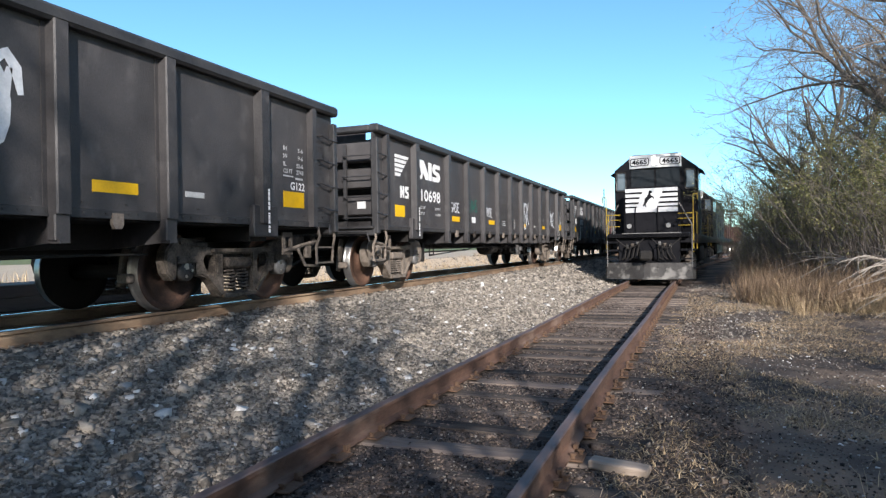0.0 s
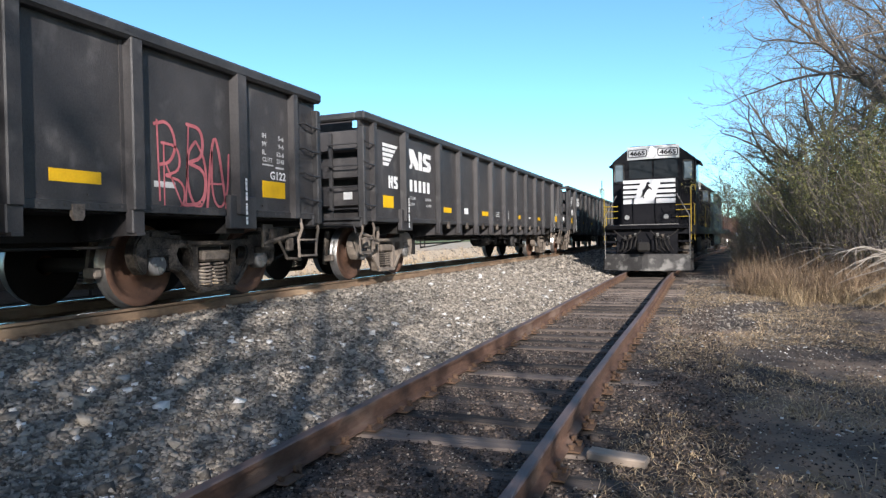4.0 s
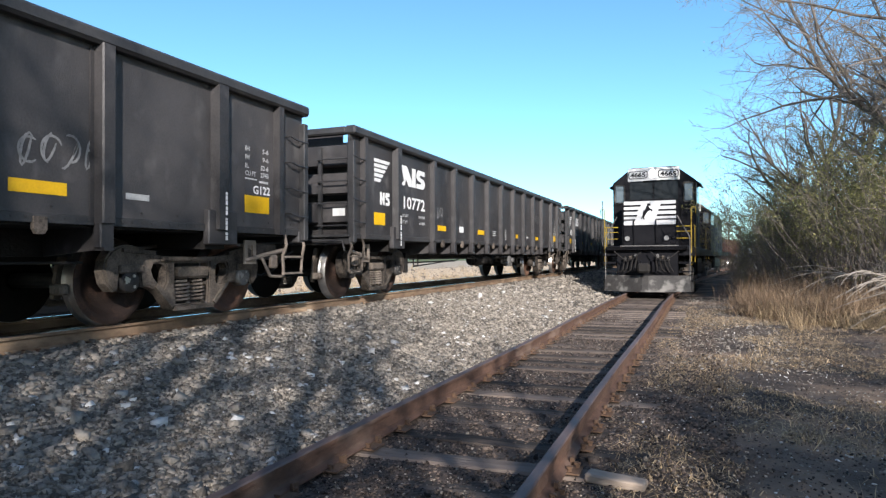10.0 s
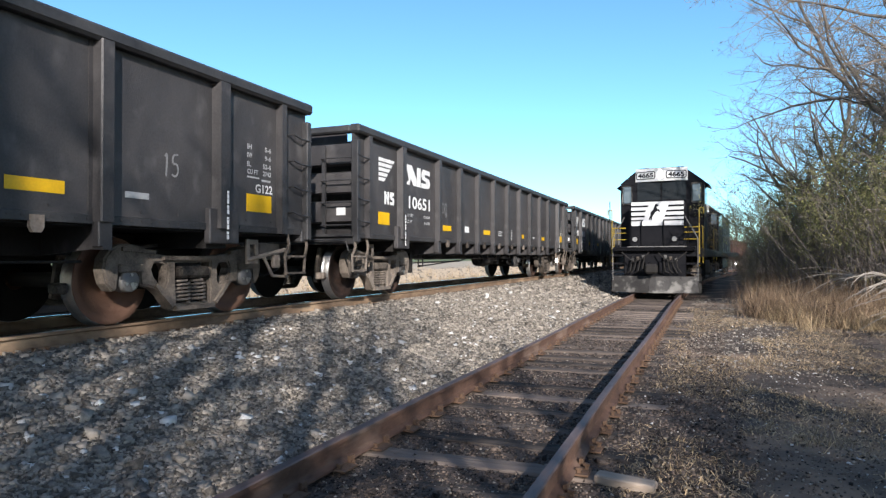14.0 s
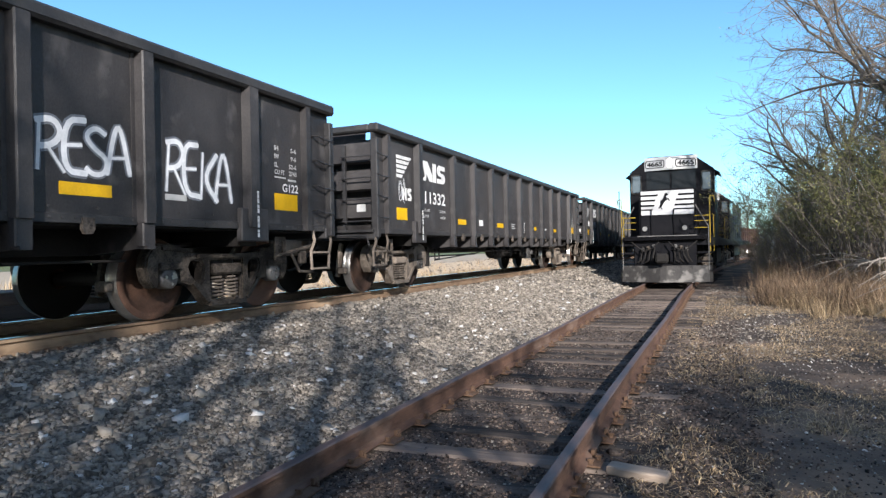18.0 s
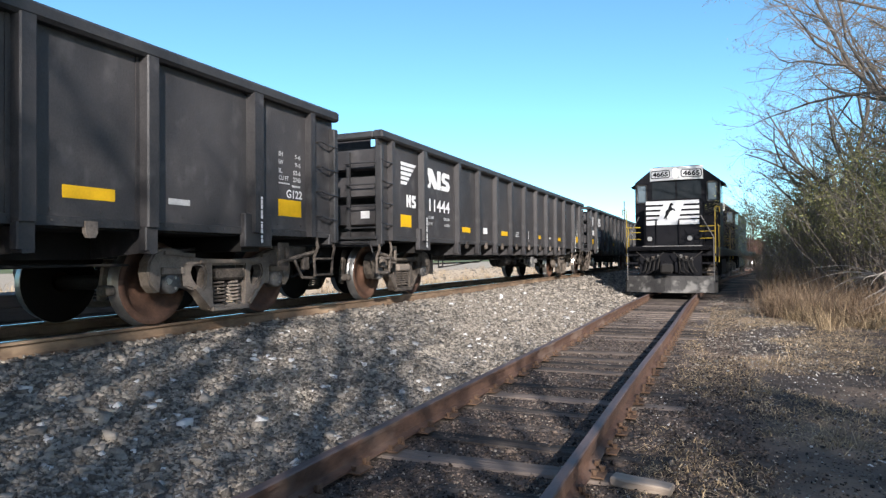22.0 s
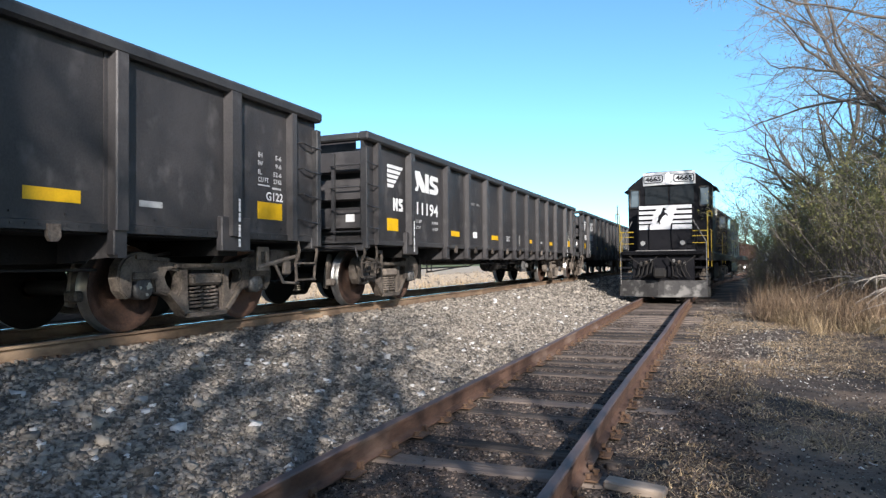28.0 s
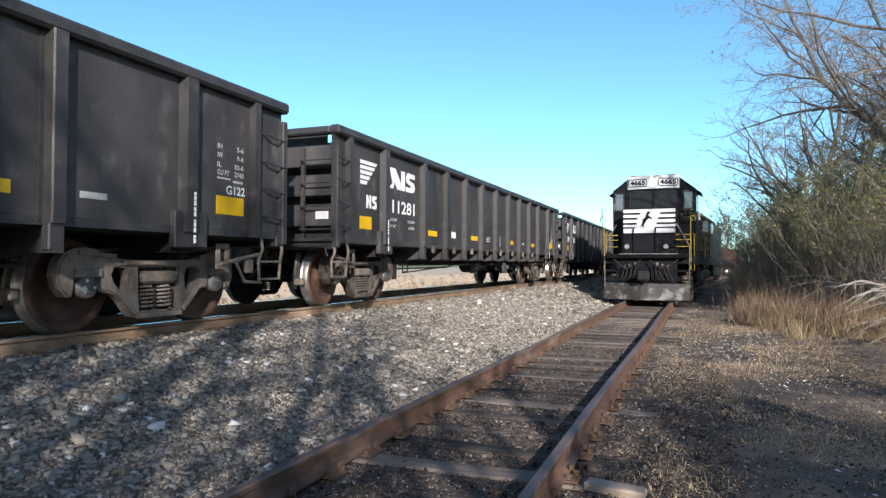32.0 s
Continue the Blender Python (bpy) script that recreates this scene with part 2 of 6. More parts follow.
def ground_material():
    """Soil, gravel and straw mixed by noise and by the strips of the line: ballast, cinders, path, verge, far lot."""
    m = material("trackside_ground", (0.023, 0.017, 0.014), (0.118, 0.090, 0.071), 1.2, 0.95, 0, 0.7, 38, coord="Object",
                 spots=(0.258, 0.180, 0.125), spot_scale=0.55, spot_at=0.55)
    n, link = m.node_tree.nodes, m.node_tree.links.new
    bsdf = n["Principled BSDF"]
    base = bsdf.inputs["Base Color"].links[0].from_socket
    where = n.new("ShaderNodeTexCoord").outputs["Object"]
    sep = n.new("ShaderNodeSeparateXYZ")
    link(where, sep.inputs[0])
    wob = n.new("ShaderNodeTexNoise")
    wob.inputs["Scale"].default_value, wob.inputs["Detail"].default_value = 1.1, 4
    link(where, wob.inputs["Vector"])
    xs = n.new("ShaderNodeMath")
    xs.operation = "MULTIPLY_ADD"
    xs.inputs[1].default_value = 1.0
    link(wob.outputs["Fac"], xs.inputs[0])
    link(sep.outputs["X"], xs.inputs[2])
    vor = n.new("ShaderNodeTexVoronoi")
    vor.inputs["Scale"].default_value = 17
    link(where, vor.inputs["Vector"])

    fine = n.new("ShaderNodeTexVoronoi")
    fine.inputs["Scale"].default_value = 48
    link(where, fine.inputs["Vector"])

    def strip(low, high, soft, colour, dark, last):
        up, down, both, mix, speck = (n.new("ShaderNodeMapRange"), n.new("ShaderNodeMapRange"), n.new("ShaderNodeMath"),
                                      n.new("ShaderNodeMix"), n.new("ShaderNodeMix"))
        up.inputs["From Min"].default_value, up.inputs["From Max"].default_value = low - soft, low + soft
        down.inputs["From Min"].default_value, down.inputs["From Max"].default_value = high + soft, high - soft
        both.operation = "MULTIPLY"
        mix.data_type = speck.data_type = "RGBA"
        for r in (up, down):
            link(xs.outputs[0], r.inputs["Value"])
        link(up.outputs[0], both.inputs[0])
        link(down.outputs[0], both.inputs[1])
        speck.inputs["A"].default_value, speck.inputs["B"].default_value = (*dark, 1), (*colour, 1)
        link((fine if low == -0.45 else vor).outputs["Color"], speck.inputs["Factor"])
        link(both.outputs[0], mix.inputs["Factor"])
        link(last, mix.inputs["A"])
        link(speck.outputs["Result"], mix.inputs["B"])
        return mix.outputs["Result"]

    c = strip(-8.3, -0.45, 0.12, (0.309, 0.256, 0.202), (0.062, 0.050, 0.040), base)
    c = strip(-0.45, 1.75, 0.15, (0.129, 0.096, 0.078), (0.016, 0.012, 0.010), c)
    c = strip(-34, -12.7, 0.3, (0.520, 0.425, 0.315), (0.360, 0.290, 0.210), c)
    c = strip(-400, -34, 2.0, (0.15, 0.17, 0.06), (0.09, 0.11, 0.04), c)
    link(c, bsdf.inputs["Base Color"])
    return m


GROUND = ground_material()


# ---- mesh helpers ----
def box(bm, x0, x1, y0, y1, z0, z1, m=None, mat=0, bevel=0.0):
    """A box between two corners; m: a matrix applied to it."""
    vs = [bm.verts.new((x, y, z)) for z in (z0, z1) for y in (y0, y1) for x in (x0, x1)]
    fs = [bm.faces.new([vs[i] for i in f]) for f in ((0, 2, 3, 1), (4, 5, 7, 6), (0, 1, 5, 4), (2, 6, 7, 3), (0, 4, 6, 2), (1, 3, 7, 5))]
    for f in fs:
        f.material_index = mat
    if bevel:
        es = list({e for f in fs for e in f.edges})
        out = bmesh.ops.bevel(bm, geom=es, offset=bevel, segments=1, affect="EDGES")
        vs = out["verts"]
        for f in out["faces"]:
            f.material_index = mat
    if m is not None:
        bmesh.ops.transform(bm, matrix=m, verts=vs)
    return vs


def rod(bm, a, b, r, sides=8, r2=None, mat=0):
    """A closed tapered rod from a to b."""
    a, b = Vector(a), Vector(b)
    q = (b - a).to_track_quat("Z", "Y").to_matrix()
    rings = []
    for p, rr in ((a, r), (b, r if r2 is None else r2)):
        rings.append([bm.verts.new(p + q @ Vector((rr * math.cos(k * math.tau / sides), rr * math.sin(k * math.tau / sides), 0))) for k in range(sides)])
    for k in range(sides):
        f = bm.faces.new((rings[0][k], rings[0][(k + 1) % sides], rings[1][(k + 1) % sides], rings[1][k]))
        f.material_index, f.smooth = mat, sides > 6
    for ring in (rings[0][::-1], rings[1]):
        bm.faces.new(ring).material_index = mat


def pipe(bm, pts, r, sides=6, mat=0):
    for a, b in zip(pts, pts[1:]):
        rod(bm, a, b, r, sides, mat=mat)


def beam(bm, a, b, w, h, x0, x1):
    """A flat bar in a side view: from a to b (y, z), h high, between x0 and x1."""
    a, b = Vector((0, *a)), Vector((0, *b))
    d = (b - a).normalized()
    up = Vector((0, -d.z, d.y)) * h / 2
    a, b = a - d * w, b + d * w
    c = [a - up, b - up, b + up, a + up]
    vs = [[bm.verts.new((x, p.y, p.z)) for p in c] for x in (x0, x1)]
    bm.faces.new(vs[0][::-1])
    bm.faces.new(vs[1])
    for k in range(4):
        bm.faces.new((vs[0][k], vs[0][(k + 1) % 4], vs[1][(k + 1) % 4], vs[1][k]))


def prism(bm, outline, lo, hi, axis=0, mat=0):
    """An outline of pairs, extruded along an axis from lo to hi."""
    def at(p, v):
        c = list(p)
        c.insert(axis, v)
        return bm.verts.new(c)
    a, b = [at(p, lo) for p in outline], [at(p, hi) for p in outline]
    fs = [bm.faces.new(a[::-1]), bm.faces.new(b)]
    for k in range(len(a)):
        fs.append(bm.faces.new((a[k], a[(k + 1) % len(a)], b[(k + 1) % len(b)], b[k])))
    for f in fs:
        f.material_index = mat


def lathe(bm, profile, sides, mats):
    """A profile of (x, r) turned round the x axis."""
    rings = [[bm.verts.new((x, r * math.cos(k * math.tau / sides), r * math.sin(k * math.tau / sides))) for k in range(sides)] for x, r in profile]
    for i, (a, b) in enumerate(zip(rings, rings[1:])):
        for k in range(sides):
            f = bm.faces.new((a[k], a[(k + 1) % sides], b[(k + 1) % sides], b[k]))
            f.material_index, f.smooth = mats[i], True


def mesh_of(name, bm, *mats):
    bmesh.ops.recalc_face_normals(bm, faces=bm.faces)
    me = bpy.data.meshes.new(name)
    bm.to_mesh(me)
    bm.free()
    for m in mats:
        me.materials.append(m)
    return me


def part(name, data, material=None, parent=None, label="", at=None):
    """One mesh object under a thing or a part; data: a bmesh, or a mesh to share."""
    if isinstance(data, bmesh.types.BMesh):
        data = mesh_of(name, data, *(material if isinstance(material, tuple) else (material,)))
    ob = new(name, data)
    ob.parent = parent
    if at is not None:
        ob.matrix_basis = at
    return tagged(ob, label) if label else ob


def thing(name, label, category, group="", m=None, kind=""):
    ob = new(name)
    ob.empty_display_size = 0.2
    if m is not None:
        ob.matrix_basis = m
    return tagged(ob, label, category, group, kind)


def solid(name, verts, faces, *mats, smooth=False):
    me = bpy.data.meshes.new(name)
    me.from_pydata(verts, [], faces)
    for m in mats:
        me.materials.append(m)
    if smooth:
        me.shade_smooth()
    return me


def lettering(text, height, mat, extrude=0.0, weight=0.0):
    """The text as a mesh in its own x-y plane, its first letter at the origin."""
    cu = bpy.data.curves.new("letters", "FONT")
    cu.body, cu.size, cu.extrude, cu.resolution_u, cu.offset = text, height * 1.38, extrude, 3, weight * height
    ob = new("letters", cu)
    me = bpy.data.meshes.new_from_object(ob, depsgraph=bpy.context.evaluated_depsgraph_get())
    bpy.data.objects.remove(ob)
    bpy.data.curves.remove(cu)
    me.materials.clear()
    me.materials.append(mat)
    return me


def fit_text(me, width, height):
    """Scales a lettering to a width and height."""
    co = np.empty(len(me.vertices) * 3)
    me.vertices.foreach_get("co", co)
    co = co.reshape(-1, 3)
    lo, hi = co.min(0), co.max(0)
    co[:, :2] = (co[:, :2] - lo[:2]) / (hi[:2] - lo[:2]) * (width, height)
    me.vertices.foreach_set("co", co.ravel())
    return me


ON_SIDE = Matrix(((0, 0, 1, 0), (1, 0, 0, 0), (0, 1, 0, 0), (0, 0, 0, 1)))     # text x along +y, facing +x
ON_END = Matrix(((1, 0, 0, 0), (0, 0, -1, 0), (0, 1, 0, 0), (0, 0, 0, 1)))     # text x along +x, facing -y

# ---- ground and tracks ----
def siding_x(y):
    """The siding's centre line: straight, then easing to the right behind the first engine."""
    return 0.0019 * max(0.0, y - 18) ** 2 if y < 62 else 0.0019 * 44 ** 2 + 0.0038 * 44 * (y - 62)


PROFILE = [(-400, 0.9), (-34, 0.62), (-15.5, 0.52), (-14.1, 0.50), (-13.4, -0.12), (-12.6, -0.17), (-8.2, -0.15), (-7.5, -0.05), (-6.75, 0.36), (-6.3, 0.40), (-3.55, 0.40), (-3.25, 0.33),
           (-1.35, -0.13), (-1.0, -0.20), (-0.8, -0.209), (1.2, -0.209), (1.5, -0.20), (2.2, -0.17), (3.6, -0.20), (7, -0.05), (12, 0.25), (400, 0.6)]
PX, PZ = np.array(PROFILE).T


def ground_z(x, y):
    bumps = 0.05 * noise.noise(Vector((x * 0.5, y * 0.5, 0))) + 0.018 * noise.noise(Vector((x * 2.3, y * 2.3, 3)))
    flat = 0.25 if -6.8 < x < -0.9 else (0.5 if x < 1.2 else 1.0)
    return float(np.interp(x, PX, PZ)) + bumps * flat


def grid_ground():
    xs = sorted({*np.round(np.arange(-14, 9, 0.2), 3), *np.arange(-40, -14, 2.0), *np.arange(9, 40, 2.0), -400, -200, -100, -60, 60, 100, 200, 400, *(p[0] for p in PROFILE)})
    ys = sorted({*np.round(np.arange(-4, 30, 0.25), 3), *np.arange(30, 110, 2.0), *np.arange(-40, -4, 2.0), -120, -80, 140, 200, 300, 500, 900})
    verts = [(x, y, ground_z(x, y)) for y in ys for x in xs]
    w = len(xs)
    faces = [(j * w + i, j * w + i + 1, (j + 1) * w + i + 1, (j + 1) * w + i) for j in range(len(ys) - 1) for i in range(w - 1)]
    return tagged(new("ground", solid("ground", verts, faces, GROUND, smooth=True)), "cinder, gravel and straw ground rising to a ballast bank", "ground", kind="structure")


grid_ground()

RAIL_SECTION = [(-0.07, -0.168), (0.07, -0.168), (0.07, -0.155), (0.012, -0.135), (0.009, -0.05), (0.036, -0.036), (0.036, -0.008), (0.028, 0.0),
                (-0.028, 0.0), (-0.036, -0.008), (-0.036, -0.036), (-0.009, -0.05), (-0.012, -0.135), (-0.07, -0.155)]


def rail(name, label, line, head, z, web=RAILSIDE):
    """A rail swept along points (x, y); the head takes the second material."""
    bm = bmesh.new()
    rings = [[bm.verts.new((x + sx, y, z + sz)) for sx, sz in RAIL_SECTION] for x, y in line]
    k = len(RAIL_SECTION)
    for a, b in zip(rings, rings[1:]):
        for i in range(k):
            f = bm.faces.new((a[i], a[(i + 1) % k], b[(i + 1) % k], b[i]))
            f.material_index = 1 if i in (6, 7, 8) else 0
    bm.faces.new(rings[0])
    bm.faces.new(rings[-1][::-1])
    ob = new(name, mesh_of(name, bm, web, head))
    return tagged(ob, label, "rail", "rails of the two tracks", "structure")


ROAD = [-40 + 2 * k for k in range(86)]
for side in (-1, 1):
    rail("siding_rail", "rust-brown rail of the old siding", [(siding_x(y) + side * (0.7525 + 0.012 * math.sin(y * 0.55 + side)), y) for y in ROAD], RAILRUST, 0.0)
    rail("main_rail", "main-line rail with a polished head and rusty web", [(MX + side * 0.7525, y) for y in (-60, -20, 20, 60, 150, 300)], RAILHEAD, MZ, RAILMAIN)


def tie_mesh(seed, length=2.59, w=0.22, h=0.17):
    rnd = random.Random(seed)
    bm = bmesh.new()
    nx = 8
    cols = []
    for i in range(nx + 1):
        x = -length / 2 + length * i / nx + (rnd.uniform(-0.03, 0.03) if i in (0, nx) else 0)
        d = rnd.uniform(-0.010, 0.010)
        cols.append([bm.verts.new((x, y + rnd.uniform(-0.008, 0.008), z + (d if z > 0 else 0))) for y, z in ((-w / 2, -h), (-w / 2, -0.015), (-w / 2 + 0.015, 0), (0.02, 0.004), (w / 2 - 0.015, 0), (w / 2, -0.015), (w / 2, -h))])
    for a, b in zip(cols, cols[1:]):
        for k in range(6):
            bm.faces.new((a[k], a[k + 1], b[k + 1], b[k]))
    bm.faces.new(cols[0])
    bm.faces.new(cols[-1][::-1])
    return bm


TIES = [mesh_of("tie", tie_mesh(s), TIE) for s in range(6)]
TIES_DARK = [mesh_of("tie", tie_mesh(s + 9), TIEDARK) for s in range(4)]


def fitting_mesh():
    """A tie plate with two spikes; the rail runs along y."""
    bm = bmesh.new()
    box(bm, -0.15, 0.15, -0.09, 0.09, -0.178, -0.164, bevel=0.004)
    for x, y in ((-0.085, 0.05), (0.085, -0.05), (0.12, 0.05)):
        box(bm, x - 0.012, x + 0.012, y - 0.012, y + 0.012, -0.17, -0.135)
        box(bm, x - 0.02, x + 0.02, y - 0.016, y + 0.016, -0.143, -0.130)
    return bm


PLATE = mesh_of("tie_plate", fitting_mesh(), STEEL)


def anchor_mesh():
    bm = bmesh.new()
    box(bm, -0.10, 0.10, -0.012, 0.012, -0.185, -0.150, bevel=0.004)
    box(bm, 0.055, 0.085, -0.03, 0.03, -0.165, -0.12, bevel=0.004)
    return bm


ANCHOR = mesh_of("rail_anchor", anchor_mesh(), STEEL)


def siding_ties():
    rnd = random.Random(5)
    bed = thing("siding_track_bed", "weathered grey crossties of the siding, half sunk in cinders", "track", kind="structure")
    y, k = -8.0, 0
    while y < 21.5:
        y += 0.56 + rnd.uniform(-0.04, 0.04)
        k += 1
        at = pose(siding_x(y) + rnd.uniform(-0.05, 0.05), y, -0.190 + rnd.uniform(-0.016, 0.004), 0, 0, rnd.uniform(-1.6, 1.6))
        part("crosstie", TIES[k % 6], None, bed, at=at)
        for side in (-1, 1):
            part("tie_plate", PLATE, None, bed, at=pose(siding_x(y) + side * 0.7525, y, 0, 0, 0, 0 if side > 0 else 180))
            if y > 0:
                part("rail_anchor", ANCHOR, None, bed, at=pose(siding_x(y) + side * 0.7525, y + 0.13, 0))
        far = bmesh.new()
    y = 21.7
    while y < 90:
        y += 0.56
        box(far, siding_x(y) - 1.29, siding_x(y) + 1.29, y - 0.11, y + 0.11, -0.35, -0.182)
    tagged(part("far_crossties", far, TIE, bed), kind="stuff")


def main_ties():
    rnd = random.Random(8)
    bed = thing("main_track_bed", "dark creosoted crossties of the main line", "track", kind="structure")
    y, k = -6.0, 0
    while y < 45:
        y += 0.53 + rnd.uniform(-0.02, 0.02)
        k += 1
        part("crosstie", TIES_DARK[k % 4], None, bed, at=pose(MX + rnd.uniform(-0.03, 0.03), y, MZ - 0.181, 0, 0, rnd.uniform(-0.7, 0.7)))
        part("tie_plate", PLATE, None, bed, at=pose(MX + 0.7525, y, MZ, 0, 0, 0))
    far = bmesh.new()
    while y < 150:
        y += 0.53
        box(far, MX - 1.29, MX + 1.29, y - 0.11, y + 0.11, MZ - 0.35, MZ - 0.182)
    tagged(part("far_crossties", far, TIEDARK, bed), kind="stuff")


def plank():
    bm = bmesh.new()
    box(bm, -0.19, 0.19, -0.065, 0.065, -0.04, 0.018, bevel=0.010)
    ob = tagged(new("timber_offcut", mesh_of("timber_offcut", bm, TIEPALE)), "pale bleached timber offcut lying beside the rail", "timber")
    ob.matrix_basis = pose(1.135, 4.27, -0.175, 0, 2, -7)


def stones(name, label, count, size, mat, place, seed, sink=0.35):
    """Broken stones as one mesh: each a squashed, twisted eight-cornered lump."""
    rng = np.random.default_rng(seed)
    pts = place(rng, count)
    n = len(pts)
    corner = np.array([(x, y, z) for z in (-1, 1) for y in (-1, 1) for x in (-1, 1)], float)
    c = corner[None] * rng.uniform(0.45, 1.0, (n, 8, 1)) + rng.normal(0, 0.14, (n, 8, 3))
    s = size * rng.lognormal(0, 0.36, (n, 1, 1)) * rng.uniform((0.7, 0.7, 0.5), (1.25, 1.25, 0.95), (n, 3))[:, None]
    c = c * s
    a, b = rng.uniform(0, math.tau, n), rng.normal(0, 0.5, n)
    ca, sa, cb, sb = (f(v)[:, None] for v, f in ((a, np.cos), (a, np.sin), (b, np.cos), (b, np.sin)))
    x, y, z = c[..., 0], c[..., 1], c[..., 2]
    y, z = y * cb - z * sb, y * sb + z * cb
    x, y = x * ca - y * sa, x * sa + y * ca
    v = np.stack([x, y, z], -1) + pts[:, None] + np.array((0, 0, size * (0.5 - sink)))
    quads = np.array(((0, 2, 3, 1), (4, 5, 7, 6), (0, 1, 5, 4), (2, 6, 7, 3), (0, 4, 6, 2), (1, 3, 7, 5)))
    f = (quads[None] + 8 * np.arange(n)[:, None, None]).reshape(-1, 4)
    me = bpy.data.meshes.new(name)
    me.vertices.add(n * 8)
    me.vertices.foreach_set("co", v.ravel())
    me.loops.add(f.size)
    me.loops.foreach_set("vertex_index", f.ravel())
    me.polygons.add(len(f))
    me.polygons.foreach_set("loop_start", np.arange(0, f.size, 4))
    me.update(calc_edges=True)
    me.validate()
    me.materials.append(mat)
    return tagged(new(name, me), label, "gravel", kind="stuff")


def strewn(x0, x1, y0, y1, power=1.6, keep=None):
    """Places in a strip, denser near the camera's end of it."""
    def place(rng, count):
        y = y0 + (y1 - y0) * rng.random(count) ** power
        x = rng.uniform(x0, x1, count)
        if keep is not None:
            ok = keep(x, y, rng)
            x, y = x[ok], y[ok]
        return np.array([(p, q, ground_z(p, q)) for p, q in zip(x, y)])
    return place


siding_ties()
main_ties()
plank()
stones("ballast_stones", "grey-brown broken ballast stones on the bank", 100000, 0.0150, STONE, strewn(-3.62, -0.86, 0.5, 20, 1.9), 1)
stones("shoulder_stones", "grey ballast stones beside the main rail", 9000, 0.020, STONE, strewn(-4.1, -3.4, 0.5, 26, 1.5), 2)
stones("far_ballast_stones", "grey ballast stones on the distant bank", 14000, 0.030, STONE, strewn(-4.0, -0.9, 17, 60, 1.7), 3)
stones("cinder_gravel", "dark cinder gravel with pale chips between the siding rails", 42000, 0.0085, CINDER,
       strewn(-0.72, 1.9, 0.5, 21, 2.0), 4, sink=0.1)
stones("path_gravel", "sparse grey gravel on the trackside path", 30000, 0.0065, CINDER, strewn(1.0, 5.2, 0.5, 19, 1.8), 5)
stones("pale_chips", "pale stone chips strewn over the ballast", 600, 0.016, PALESTONE, strewn(-3.5, -0.9, 1.0, 20, 1.6), 6, sink=0.2)
stones("white_path_chips", "tiny pale stone chips on the path", 900, 0.0075, PALESTONE, strewn(1.0, 3.6, 1.0, 20, 1.6), 11, sink=0.2)
stones("siding_gravel", "grey gravel beside the siding before the engines", 3200, 0.0115, STONE, strewn(1.15, 3.0, 9.0, 24, 1.0), 12)
stones("far_lot_gravel", "pale gravel on the far lot and its bank", 16000, 0.035, STONE, strewn(-14.4, -7.6, 3.0, 60, 1.3), 8)
stones("path_chips", "small pale chips scattered over the path and siding", 16000, 0.0065, STONE, strewn(-0.7, 5.0, 1.0, 19, 1.7), 9, sink=0.1)
stones("coarse_ballast", "larger grey ballast stones lying on the bank", 2200, 0.0225, STONE, strewn(-3.6, -0.9, 0.5, 18, 1.8), 7, sink=0.3)
stones("white_ballast", "scattered white stones on the bank", 380, 0.026, PALESTONE, strewn(-3.5, -0.85, 0.8, 19, 1.7), 10, sink=0.25)

# ---- gondola cars ----
RIBS = [3.32 + 1.21 * k - HALF for k in range(9)]
POSTS, BOLSTERS, TRUCKS = (-HALF + 0.43, HALF - 0.62), (-HALF + 1.64, HALF - 1.73), (-HALF + 1.68, HALF - 1.68)
PANEL_X, WHEEL_R = 1.475, 0.457


